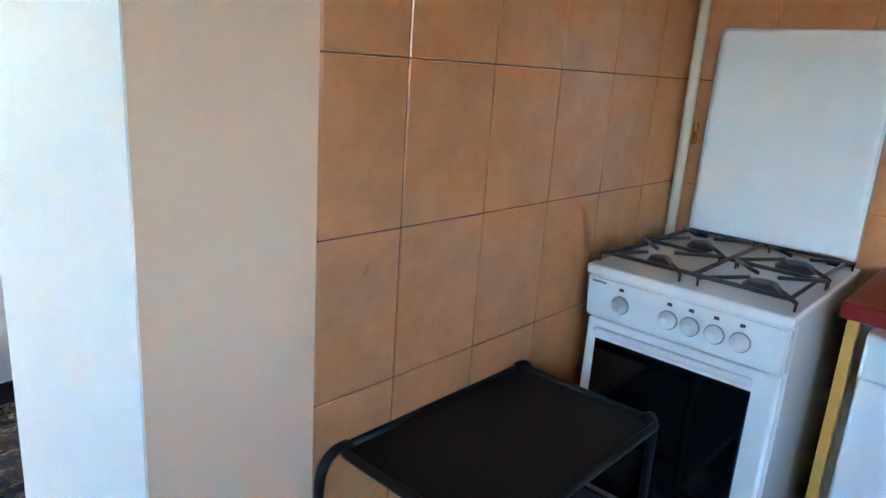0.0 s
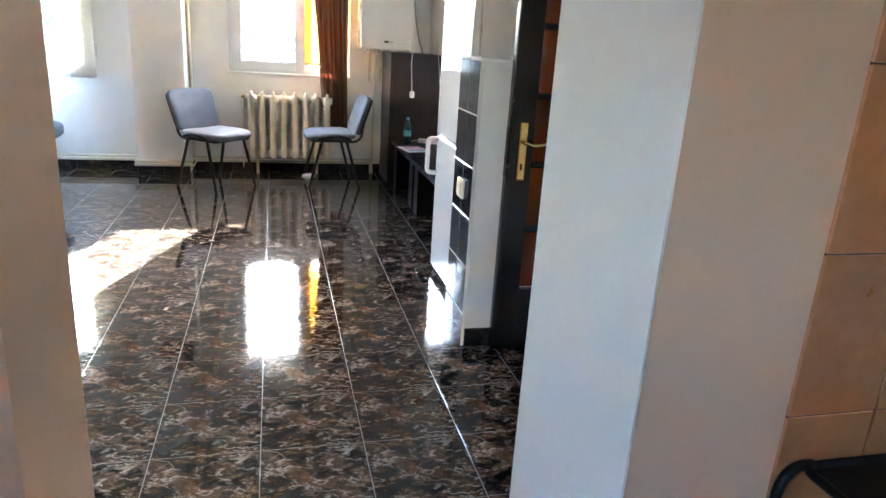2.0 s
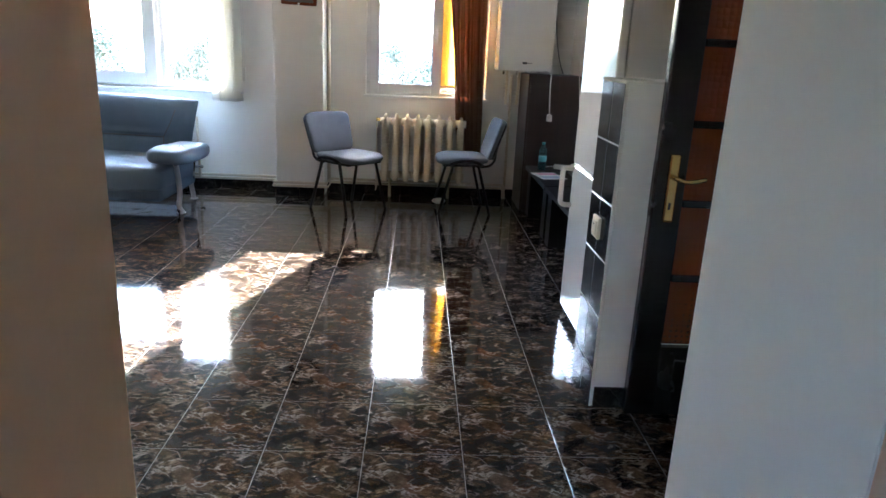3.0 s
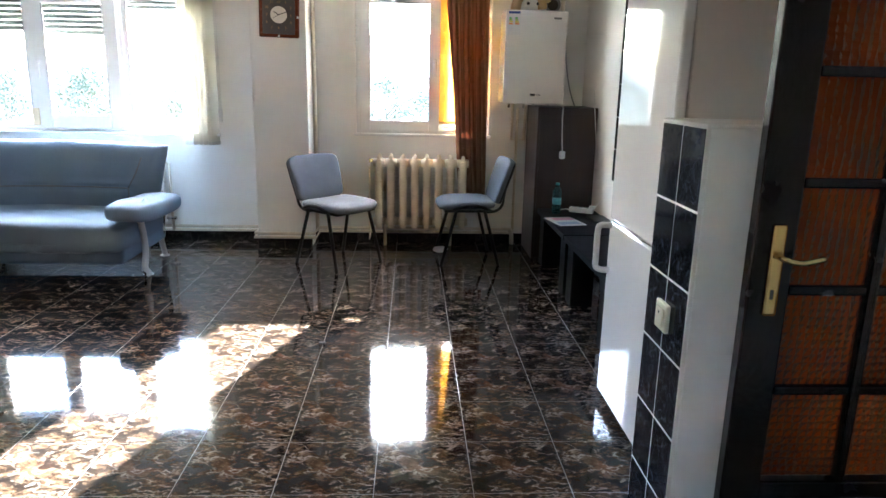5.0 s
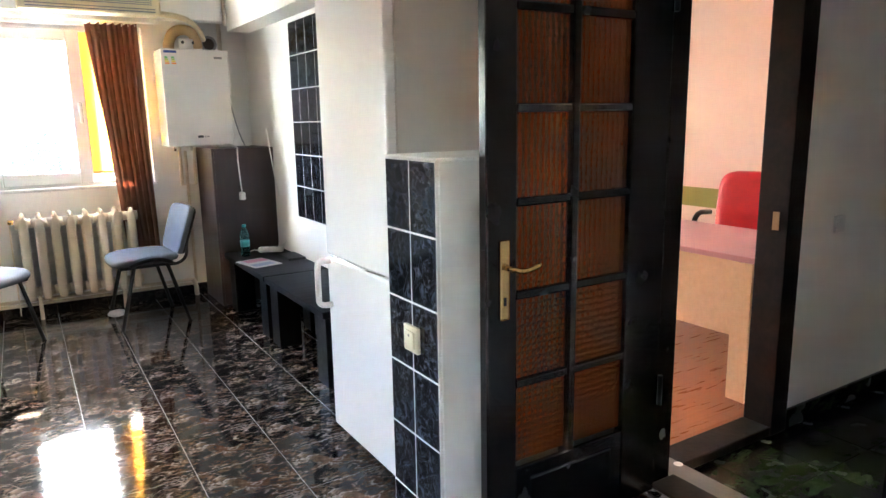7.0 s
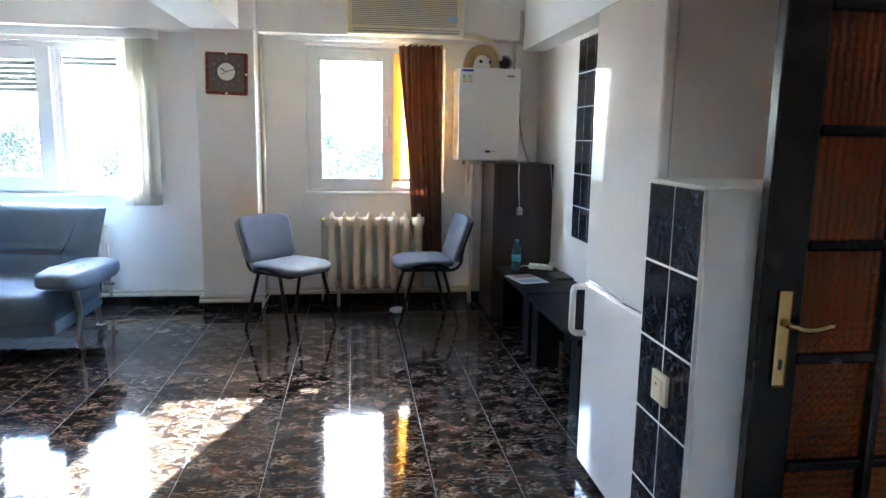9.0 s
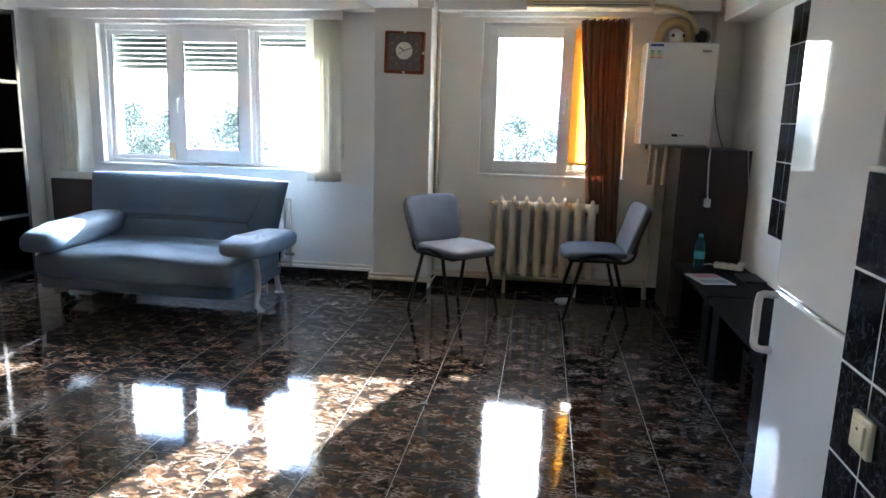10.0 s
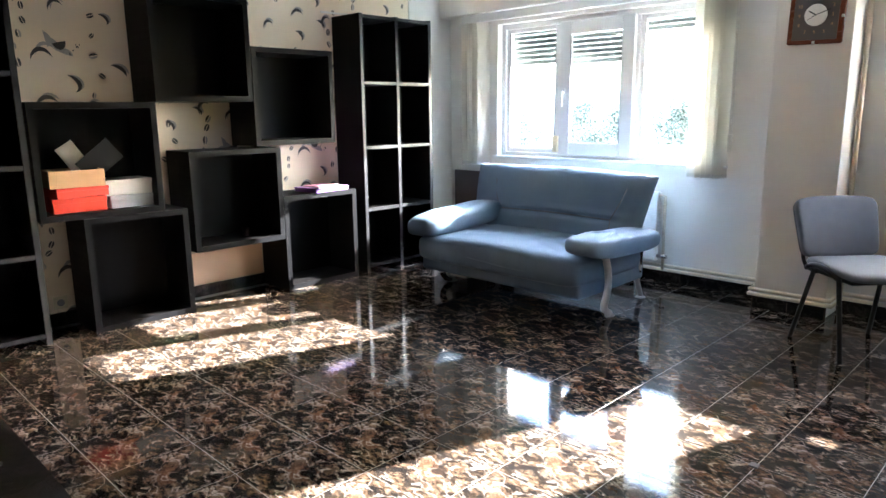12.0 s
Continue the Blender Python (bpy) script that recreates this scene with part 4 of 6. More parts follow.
def build_chair(m, label):
    c = local_thing("office_chair", m, label, "chair", "grey visitor chairs")
    bm = bmesh.new()
    pad(bm, (0.03, 0, 0.455), (0.44, 0.47, 0.07), 0.42, 0.6, 32, 10)
    for v in bm.verts:
        v.co.z += -0.02 * max(0, (v.co.x - 0.08) / 0.17) ** 2 + 0.01 * (v.co.y / 0.23) ** 2
    part("seat", bm, M_CHAIRCLOTH, c, "padded grey-blue cloth seat")
    bm = bmesh.new()
    box(bm, -0.15, 0.21, -0.19, 0.19, 0.405, 0.425, 0.008)
    part("seat_shell", bm, M_BLACKSTEEL, c, "black plastic underside")
    for name, depth, wide, high, back, material, text in (("backrest", 0.055, 0.465, 0.34, 0.0, M_CHAIRCLOTH, "curved grey-blue cloth backrest"), ("back_shell", 0.03, 0.455, 0.33, -0.024, M_BLACKSTEEL, "black plastic shell of the backrest")):
        bm = bmesh.new()
        pad(bm, (back, 0, 0), (depth, wide, high), 0.42, 0.26, 36, 16)
        for v in bm.verts:
            v.co.y *= 1.0 + 0.30 * v.co.z - 0.5 * max(0.0, v.co.z - 0.12)
            v.co.z += 0.10 * (0.05 - v.co.y ** 2) * (1 if v.co.z > 0 else -0.6)
        bmesh.ops.rotate(bm, verts=bm.verts, cent=(0, 0, 0), matrix=Matrix.Rotation(radians(-19), 3, "Y"))
        for v in bm.verts:
            v.co.x += 0.42 * v.co.y ** 2
        bmesh.ops.translate(bm, verts=bm.verts, vec=(-0.25, 0, 0.632))
        part(name, bm, material, c, text)
    for s in (-1, 1):
        tpart("leg", [(0.12, s * 0.20, 0.43), (0.235, s * 0.225, 0.0)], 0.0125, M_BLACKSTEEL, c)
        tpart("leg", [(-0.09, s * 0.20, 0.43), (-0.205, s * 0.235, 0.0)], 0.0125, M_BLACKSTEEL, c)
        tpart("side_rail", arc((0.15, s * 0.228, 0.43), (0.0, s * 0.252, 0.505), (-0.12, s * 0.228, 0.43), 8), 0.014, M_BLACKSTEEL, c)
        tpart("back_post", [(-0.08, s * 0.185, 0.415)] + arc((-0.13, s * 0.185, 0.41), (-0.24, s * 0.185, 0.41), (-0.235, s * 0.185, 0.52), 6) + [(-0.25, s * 0.18, 0.60)], 0.011, M_BLACKSTEEL, c)
        tpart("bracket", [(0.13, s * 0.20, 0.44), (0.10, s * 0.235, 0.452)], 0.009, M_CHROME, c, label="bright metal corner cap")
    tpart("cross_bar", [(0.12, -0.2, 0.412), (0.12, 0.2, 0.412)], 0.011, M_BLACKSTEEL, c)
    tpart("cross_bar", [(-0.09, -0.2, 0.412), (-0.09, 0.2, 0.412)], 0.011, M_BLACKSTEEL, c)
    return c


build_chair(pose(-0.435, 3.69, 0, 0, 0, -42), "grey cloth chair with black steel legs, turned towards the room")
build_chair(pose(0.565, 3.83, 0, 0, 0, 184), "grey cloth chair with black steel legs beside the radiator")

# cast-iron radiator under the second window
rad = thing("radiator", (0.19, 4.26, 0), "cream painted cast-iron column radiator under the window", "radiator")
NR = 8
for k in range(NR):
    x = -0.148 + k * 0.0985
    bm = bmesh.new()
    for y in (4.195, 4.315):
        pad(bm, (x, y, 0.45), (0.062, 0.05, 0.58), 0.7, 0.28, 16, 16)
        pad(bm, (x, y, 0.745), (0.034, 0.035, 0.05), 0.9, 1.0, 10, 8)
    for z in (0.70, 0.21):
        tube(bm, [(x - 0.049, 4.255, z), (x + 0.049, 4.255, z)], 0.034, 12)
        box(bm, x - 0.022, x + 0.022, 4.195, 4.315, z - 0.03, z + 0.03, 0.008)
    box(bm, x - 0.006, x + 0.006, 4.20, 4.31, 0.2, 0.7)
    part("section", bm, M_RAD, rad)
tpart("valve", [(-0.20, 4.255, 0.715), (-0.235, 4.255, 0.715)], 0.017, M_BRASS, rad, label="brass end valve")
bpart("end_panel", (-0.232, -0.225, 4.20, 4.375, 0.06, 0.70), M_RAD, rad, 0.003)
for x in (-0.1, 0.45):
    tpart("foot", [(x, 4.255, 0.0), (x, 4.255, 0.18)], 0.014, M_RAD, rad)

# flat radiator half hidden behind the sofa
rad2 = thing("panel_radiator", (-2.5, 4.33, 0), "white steel panel radiator behind the sofa", "radiator")
bpart("panel", (-3.15, -1.93, 4.30, 4.36, 0.16, 0.69), M_PVC, rad2, 0.012)
tpart("valve", [(-1.93, 4.33, 0.66), (-1.885, 4.33, 0.66), (-1.88, 4.33, 0.10)], 0.011, M_PIPE, rad2)
tpart("valve", [(-1.93, 4.33, 0.20), (-1.85, 4.33, 0.20)], 0.014, M_CHROME, rad2)
for x in (-2.95, -2.1):
    tpart("foot", [(x, 4.33, 0.0), (x, 4.33, 0.17)], 0.01, M_PVC, rad2)

# heating pipes
pp = thing("heating_pipes", (-0.9, 4.3, 0.09), "pair of cream painted heating pipes along the skirting", "pipes")
for z, d in ((0.100, 0.045), (0.128, 0.030)):
    tpart("pipe", [(-3.3, YN - d, z), (-1.15, YN - d, z), (-1.15 - 0.0, 4.13 - d, z), (-0.68 + d - 0.02, 4.13 - d, z), (-0.68 + d - 0.02, YN - d, z), (0.99, YN - d, z)], 0.0125, M_PIPE, pp)
tpart("riser", [(-0.675, 4.335, 0.10), (-0.675, 4.335, 2.13)], 0.016, M_PIPE, pp)
tpart("elbow", [(0.97, YN - 0.04, 0.13), (0.985, YN - 0.05, 0.10), (0.99, YN - 0.05, 0.0)], 0.018, M_PIPE, pp)
tpart("riser", [(0.995, YN - 0.035, 0.1), (0.995, YN - 0.035, 1.16)], 0.011, M_PIPE, pp)
tpart("riser", [(1.325, YN - 0.03, 1.2), (1.325, YN - 0.03, 2.13)], 0.016, M_PIPE, pp)
tpart("riser", [(1.335, 4.21, 2.10), (1.335, 4.21, 2.36)], 0.012, M_PIPE, pp)

# boiler
bo = thing("boiler", (1.07, 4.24, 1.20), "white wall-hung gas boiler with an energy label", "boiler")
bpart("casing", (0.832, 1.312, 4.085, 4.375, 1.20, 1.905), M_ENAMEL, bo, 0.008)
bpart("display_strip", (0.985, 1.13, 4.081, 4.0855, 1.255, 1.285), M_WHITEP, bo, 0.0015)
bpart("display", (1.045, 1.085, 4.078, 4.0815, 1.262, 1.280), M_INK, bo)
for k in range(3):
    bpart("button", (1.095 + k * 0.012, 1.103 + k * 0.012, 4.078, 4.0815, 1.266, 1.276), M_GREYP, bo)
bpart("maker_badge", (1.205, 1.265, 4.081, 4.0855, 1.84, 1.855), M_GREYP, bo, 0.002)
lb = bpart("energy_label", (0.85, 0.945, 4.0825, 4.0855, 1.72, 1.895), M_PAPERW, bo)
bpart("label_head", (0.853, 0.942, 4.0805, 4.0825, 1.875, 1.892), mat("label_blue", (0.02, 0.06, 0.30)), lb)
for k, (c, w) in enumerate((((0.05, 0.45, 0.08), 0.02), ((0.35, 0.55, 0.04), 0.024), ((0.80, 0.65, 0.03), 0.028), ((0.80, 0.28, 0.02), 0.032))):
    mm = mat("label_bar", c)
    bpart("label_bar", (0.857, 0.857 + w, 4.0805, 4.0825, 1.838 - k * 0.014, 1.848 - k * 0.014), mm, lb)
    bpart("label_bar", (0.903, 0.903 + w, 4.0805, 4.0825, 1.838 - k * 0.014, 1.848 - k * 0.014), mm, lb)
flue = tpart("flue", [(1.05, 4.25, 1.905), (1.05, 4.25, 1.99)], 0.05, M_WHITEP, bo, 18, "white flue socket")
for a in (0.6, 2.2):
    tpart("flue_cap", [(1.05 + 0.05 * math.cos(-a), 4.25 - 0.05 * math.sin(a), 1.965), (1.05 + 0.058 * math.cos(-a), 4.25 - 0.058 * math.sin(a), 1.965)], 0.012, M_INK, flue)
tpart("flue_elbow", arc((0.94, 4.36, 1.92), (0.95, 4.34, 2.07), (1.05, 4.34, 2.07), 8) + arc((1.07, 4.34, 2.07), (1.15, 4.34, 2.06), (1.155, 4.36, 1.94), 8), 0.04, M_BROWNPIPE, bo, 14, "tan taped flue elbow")
for x in (0.90, 1.02, 1.10, 1.22):
    tpart("connection", [(x, 4.22, 1.202), (x, 4.22, 1.165)], 0.010, M_CHROME, bo)
tpart("gas_pipe", [(0.945, 4.30, 1.20), (0.945, 4.30, 0.90), (1.05, 4.32, 0.90), (1.06, 4.33, 1.18)], 0.012, M_PIPE, bo)
vent = thing("flue_hole", (1.24, YN, 2.0), "round dark flue hole in the wall above the boiler", "vent")
bm = bmesh.new()
lathe(bm, [(0.062, 0.0), (0.062, 0.02), (0.045, 0.02), (0.045, 0.001)], (0, 0, 0), 20)
bmesh.ops.rotate(bm, verts=bm.verts, cent=(0, 0, 0), matrix=Matrix.Rotation(radians(90), 3, "X"))
bmesh.ops.translate(bm, verts=bm.verts, vec=(1.245, YN, 1.975))
part("rim", bm, M_GREYP, vent)
tpart("mouth", [(1.245, YN - 0.003, 1.975), (1.245, YN - 0.006, 1.975)], 0.047, M_DARKHOLE, vent, 20)

# air conditioner
ac = thing("air_conditioner", (0.42, 4.15, 2.12), "yellowed cream wall air conditioner with a slatted front", "air conditioner")
bpart("casing", (-0.02, 0.86, 4.06, 4.24, 2.125, 2.42), M_CREAMP, ac, 0.02, 3)
# flat grey sheet on the casing stands for the shade between slats
bpart("grille_shadow", (0.02, 0.80, 4.0545, 4.061, 2.19, 2.405), M_GREYP, ac, label="grey sheet for the shade behind the slats")
for k in range(16):
    bpart("slat", (0.02, 0.80, 4.052, 4.062, 2.195 + k * 0.0135, 2.202 + k * 0.0135), M_CREAMP, ac)
bpart("outlet", (0.03, 0.82, 4.052, 4.075, 2.14, 2.165), M_GREYP, ac, label="dark air outlet slot")
bpart("louvre", (0.03, 0.82, 4.043, 4.055, 2.148, 2.158), M_CREAMP, ac, 0.002)
bpart("badge", (0.72, 0.81, 4.047, 4.053, 2.225, 2.265), mat("badge_blue", (0.35, 0.50, 0.62)), ac, 0.004, label="small blue control badge")
tpart("hose", [(0.84, 4.17, 2.155)] + arc((0.90, 4.17, 2.15), (1.14, 4.2, 2.15), (1.20, 4.34, 2.0), 10), 0.02, M_CREAMP, ac, 10, "taped cream hose")

# clock
ck = thing("wall_clock", (-0.9, 4.13, 1.65), "square red-brown wooden wall clock with a small white dial", "clock")
CK = pose(-0.898, 4.115, 1.812, 0, 1.5, 0)


def ck_part(name, dims, material, parent, r=0.0, label=""):
    bm = bmesh.new()
    box(bm, *dims, r)
    bm.transform(CK)
    return part(name, bm, material, parent, label)


ck_part("case", (-0.152, 0.152, -0.012, 0.014, -0.152, 0.152), M_BROWNCLOCK, ck, 0.012)
face = ck_part("face", (-0.122, 0.122, -0.0165, -0.010, -0.128, 0.134), M_CLOCKFACE, ck, 0.002, "smoky glass face")
bm = bmesh.new()
lathe(bm, [(0.062, 0), (0.062, 0.004), (0.058, 0.005)], (0, 0, 0), 28)
bm.transform(CK @ Matrix.Translation((0, -0.0165, 0.012)) @ Matrix.Rotation(radians(90), 4, "X"))
part("dial", bm, M_WHITEP, face, "white round dial")
for ang, ln, w in ((-58, 0.045, 0.007), (70, 0.085, 0.005), (-122, 0.05, 0.003)):
    bm = bmesh.new()
    box(bm, -w / 2, w / 2, -0.0015, 0, -0.006, ln, 0)
    bm.transform(CK @ Matrix.Translation((0, -0.0235, 0.012)) @ Matrix.Rotation(radians(ang), 4, "Y"))
    part("clock_hand", bm, M_INK, face)
for h in range(1, 13):
    a = h * math.pi / 6
    cu = bpy.data.curves.new("numeral", "FONT")
    cu.body, cu.size, cu.extrude, cu.align_x, cu.align_y = str(h), 0.026, 0.0005, "CENTER", "CENTER"
    tmp = bpy.data.objects.new("numeral", cu)
    scene.collection.objects.link(tmp)
    bpy.context.view_layer.update()
    me = bpy.data.meshes.new_from_object(tmp.evaluated_get(bpy.context.evaluated_depsgraph_get()))
    bpy.data.objects.remove(tmp)
    k = min(1 / max(abs(math.sin(a)), abs(math.cos(a))), 1.25)
    me.transform(Matrix.Translation(-BASES[face.name]) @ CK @ Matrix.Translation((0.090 * math.sin(a) * k, -0.0168, 0.010 + 0.092 * math.cos(a) * k)) @ Matrix.Rotation(radians(90), 4, "X"))
    me.materials.clear()
    me.materials.append(M_CARDTAN)
    ob = new("numeral", me)
    ob.parent = face
    BASES[ob.name] = BASES[face.name]
for px, pz in ((0, -0.142), (0.143, 0.0), (0.0, 0.145)):
    ck_part("inlay", (px - 0.008, px + 0.008, -0.0145, -0.011, pz - 0.008, pz + 0.008), M_WHITEP, ck, 0.002, "pale inlay")

# curtain, rails and blinds
cur = thing("curtain", (0.55, 4.33, 0.42), "brown cloth curtain gathered at the window edge", "curtain")
bm = bmesh.new()
rows = []
for k in range(31):
    u = k / 30
    z = 2.085 - 1.68 * u
    xc = 0.555 + 0.075 * u ** 1.2
    half = 0.165 - 0.055 * u
    row = []
    for i in range(73):
        w = -1 + i / 36
        ph = 9.5 * w + 0.5 * math.sin(3 * u + w)
        row.append(bm.verts.new((xc + half * w + 0.012 * math.sin(ph * 2 + u), 4.325 + (0.026 + 0.01 * u) * math.sin(ph * 2.1) + 0.01 * math.sin(ph * 5), z + (0.012 * math.sin(ph * 2.1) if k == 0 else 0))))
    rows.append(row)
for a, b in zip(rows, rows[1:]):
    for i in range(72):
        bm.faces.new((a[i], a[i + 1], b[i + 1], b[i])).smooth = True
cl = part("cloth", bm, M_CURTAIN, cur)
sol = cl.modifiers.new("thickness", "SOLIDIFY")
sol.thickness = 0.003
cr = thing("curtain_rail", (0.18, 4.33, 2.11), "white double curtain rail fixed under the beam", "curtain rail")
for y, z in ((4.315, 2.112), (4.35, 2.112)):
    bpart("track", (-0.50, 0.885, y - 0.011, y + 0.011, z - 0.009, z + 0.023), M_PVC, cr, 0.003)
for k in range(8):
    tpart("hook", [(0.40 + k * 0.045, 4.325, 2.07), (0.40 + k * 0.045, 4.325, 2.106)], 0.003, M_WHITEP, cr, 6)
br = thing("blind_rail", (-2.66, 4.33, 2.09), "white rail of the vertical blinds over the wide window", "blind rail")
bpart("track", (-3.92, -1.435, 4.305, 4.355, 2.068, 2.135), M_PVC, br, 0.004)


def vertical_blind(x0, x1, turns, label):
    b = thing("vertical_blind", ((x0 + x1) / 2, 4.33, 0.82), label, "blind", "vertical blinds")
    n = len(turns)
    for k, tdeg in enumerate(turns):
        x = x0 + (x1 - x0) * (k + 0.5) / n
        bm = bmesh.new()
        box(bm, -0.058, 0.058, -0.0008, 0.0008, 0.84, 2.066)
        bm.transform(Matrix.Translation((x, 4.33, 0)) @ Matrix.Rotation(radians(tdeg), 4, "Z"))
        part("strip", bm, M_BLIND, b)
        bm = bmesh.new()
        box(bm, -0.060, 0.060, -0.003, 0.003, 0.815, 0.842, 0.001)
        bm.transform(Matrix.Translation((x, 4.33, 0)) @ Matrix.Rotation(radians(tdeg), 4, "Z"))
        part("weight", bm, M_WHITEP, b)
    return b


vb = vertical_blind(-1.69, -1.47, (20, 75, 82, 78, 84, 70), "bunch of cream vertical blind strips")
tpart("cord", [(-1.445, 4.32, 2.07), (-1.445, 4.32, 1.12)], 0.0025, M_WHITEP, vb, 6)
tpart("cord", [(-1.43, 4.32, 2.07), (-1.425, 4.32, 1.12)], 0.0025, M_WHITEP, vb, 6)
bpart("cord_weight", (-1.45, -1.42, 4.31, 4.33, 1.0, 1.12), M_WHITEP, vb, 0.006)
vl = vertical_blind(-3.90, -3.66, (72, 80, 40, 84, 78, 60), "bunch of sunlit cream vertical blind strips")

tpart("cord", [(-3.80, 4.25, 2.07), (-3.79, 4.25, 1.10), (-3.77, 4.25, 1.04), (-3.75, 4.25, 1.10), (-3.78, 4.25, 2.07)], 0.0025, M_WHITEP, vl, 6)

# dark cabinet under the boiler
cb = thing("cabinet", (1.29, 4.09, 0), "tall dark brown cabinet seen from its back in the corner", "cabinet")
bpart("side_panel", (1.075, 1.093, 3.84, 4.34, 0, 1.185), M_WENGE, cb, 0.002)
bpart("back_panel", (1.093, 1.515, 3.84, 3.848, 0.01, 1.185), M_WENGE, cb, 0.001)
bpart("side_panel", (1.515, 1.533, 3.84, 4.34, 0, 1.185), M_WENGE, cb, 0.002)
bpart("top", (1.093, 1.515, 3.85, 4.34, 1.165, 1.183), M_WENGE, cb, 0.002)
bpart("bottom", (1.093, 1.515, 3.85, 4.34, 0.04, 0.058), M_WENGE, cb, 0.002)

# low tables along the side wall


def low_table(y0, y1, label):
    t = thing("low_table", (1.31, (y0 + y1) / 2, 0), label, "table", "black low tables")
    bpart("tabletop", (1.095, 1.525, y0, y1, 0.385, 0.42), M_BLACKWOOD, t, 0.003)
    for y in (y0 + 0.03, y1 - 0.17):
        bpart("leg", (1.12, 1.26, y, y + 0.14, 0, 0.385), M_BLACKWOOD, t, 0.003)
        bpart("leg", (1.40, 1.51, y, y + 0.14, 0, 0.385), M_BLACKWOOD, t, 0.003)
    return t


low_table(2.84, 3.78, "black-brown low table with a bottle and papers on it")
low_table(1.86, 2.825, "black-brown low table beside the fridge")
bt_ = thing("water_bottle", (1.20, 3.58, 0.42), "aqua plastic water bottle on the low table", "bottle")
bm = bmesh.new()
lathe(bm, [(0.028, 0.42), (0.033, 0.428), (0.033, 0.47), (0.031, 0.478), (0.033, 0.486), (0.033, 0.54), (0.031, 0.548), (0.033, 0.556), (0.032, 0.585), (0.014, 0.625), (0.013, 0.632)], (1.20, 3.58, 0.0), 20)
part("body", bm, M_BOTTLE, bt_)
bm = bmesh.new()
lathe(bm, [(0.015, 0.632), (0.015, 0.648), (0.012, 0.650)], (1.20, 3.58, 0.0), 16)
part("cap", bm, mat("aqua_cap", (0.05, 0.38, 0.42), rough=0.4), bt_)
bm = bmesh.new()
lathe(bm, [(0.0335, 0.49), (0.0335, 0.535)], (1.20, 3.58, 0.0), 20)
part("label_band", bm, mat("aqua_label", (0.12, 0.45, 0.55), rough=0.4), bt_)
ps = local_thing("power_strip", pose(1.40, 3.62, 0.42, 0, 0, -28), "white power strip with sockets on the low table", "power strip")
bpart("body", (-0.09, 0.09, -0.026, 0.026, 0, 0.038), M_WHITEP, ps, 0.008)
for k in range(3):
    bm = bmesh.new()
    lathe(bm, [(0.018, 0.0385), (0.018, 0.040)], (-0.055 + k * 0.052, 0, 0), 14)
    part("socket", bm, M_GREYP, ps)
tpart("cable", [(-0.09, 0, 0.015), (-0.13, 0.03, 0.012), (-0.16, 0.0, 0.006), (-0.15, -0.06, 0.005)], 0.004, M_WHITEP, ps, 6)
tpart("cable", arc((0.08, 0.02, 0.03), (0.12, 0.16, 0.05), (0.08, 0.22, 0.22), 6) + [(0.03, 0.20, 0.50), (-0.02, 0.22, 0.90)], 0.004, M_WHITEP, ps, 6)
bpart("plug", (0.06, 0.10, -0.03, 0.01, 0.038, 0.06), M_WHITEP, ps, 0.005)
mg = local_thing("magazine", pose(1.20, 3.27, 0.42, 0, 0, 12), "thin printed papers lying on the low table", "papers")
bpart("sheet", (-0.10, 0.10, -0.14, 0.14, 0, 0.004), M_PAPERW, mg)
bpart("cover_band", (-0.06, 0.09, 0.03, 0.12, 0.004, 0.0052), M_PINK, mg)
bpart("cover_band", (-0.08, 0.07, -0.11, -0.03, 0.004, 0.0052), mat("print_blue", (0.35, 0.45, 0.60)), mg)
ct = thing("phone_charger_tray", (1.44, 3.30, 0.42), "small black tray on the low table", "tray")
bpart("tray", (1.39, 1.515, 3.20, 3.44, 0.4205, 0.438), M_CARDBLACK, ct, 0.004)
pl = thing("hanging_plug", (1.27, 3.82, 0.80), "white cable with a plug hanging below the boiler", "cable")
tpart("cable", [(1.265, 4.08, 1.205), (1.262, 3.83, 1.19), (1.258, 3.825, 1.10), (1.265, 3.822, 0.95), (1.27, 3.815, 0.86)], 0.005, M_WHITEP, pl, 6)
bpart("plug", (1.25, 1.292, 3.795, 3.837, 0.80, 0.86), M_WHITEP, pl, 0.01)
wc = thing("wall_cable", (1.46, 4.3, 1.19), "thin grey cable running down the wall by the boiler", "cable")
tpart("cable", [(1.36, 4.36, 1.90)] + arc((1.36, 4.36, 1.8), (1.37, 4.36, 1.4), (1.47, 4.36, 1.185), 8), 0.005, M_GREYP, wc, 6)
nt = local_thing("crumpled_paper", pose(0.36, 4.02, 0, 0, 0, 20), "crumpled white paper on the floor by the skirting", "paper")
bm = bmesh.new()
pad(bm, (0, 0, 0.025), (0.13, 0.10, 0.05), 0.9, 0.9, 14, 8)
for v in bm.verts:
    v.co += Vector((noise.noise(v.co * 30), noise.noise(v.co * 30 + Vector((5, 1, 2))), 0)) * 0.015
    v.co.z = max(0.0, v.co.z)
part("sheet", bm, M_PAPERW, nt)
dot = thing("floor_scrap", (-0.345, 2.03, 0), "tiny black scrap on the floor", "scrap")
bpart("scrap", (-0.360, -0.328, 2.012, 2.045, 0.0005, 0.008), M_INK, dot, 0.002)

# fridge
fr = thing("fridge", (1.24, 1.11, 0), "tall white fridge freezer with glossy doors and grey sides", "fridge")
FX = 0.955
bpart("body", (FX + 0.045, 1.525, 0.830, 1.405, 0.03, 1.86), M_FRSIDE, fr, 0.006)


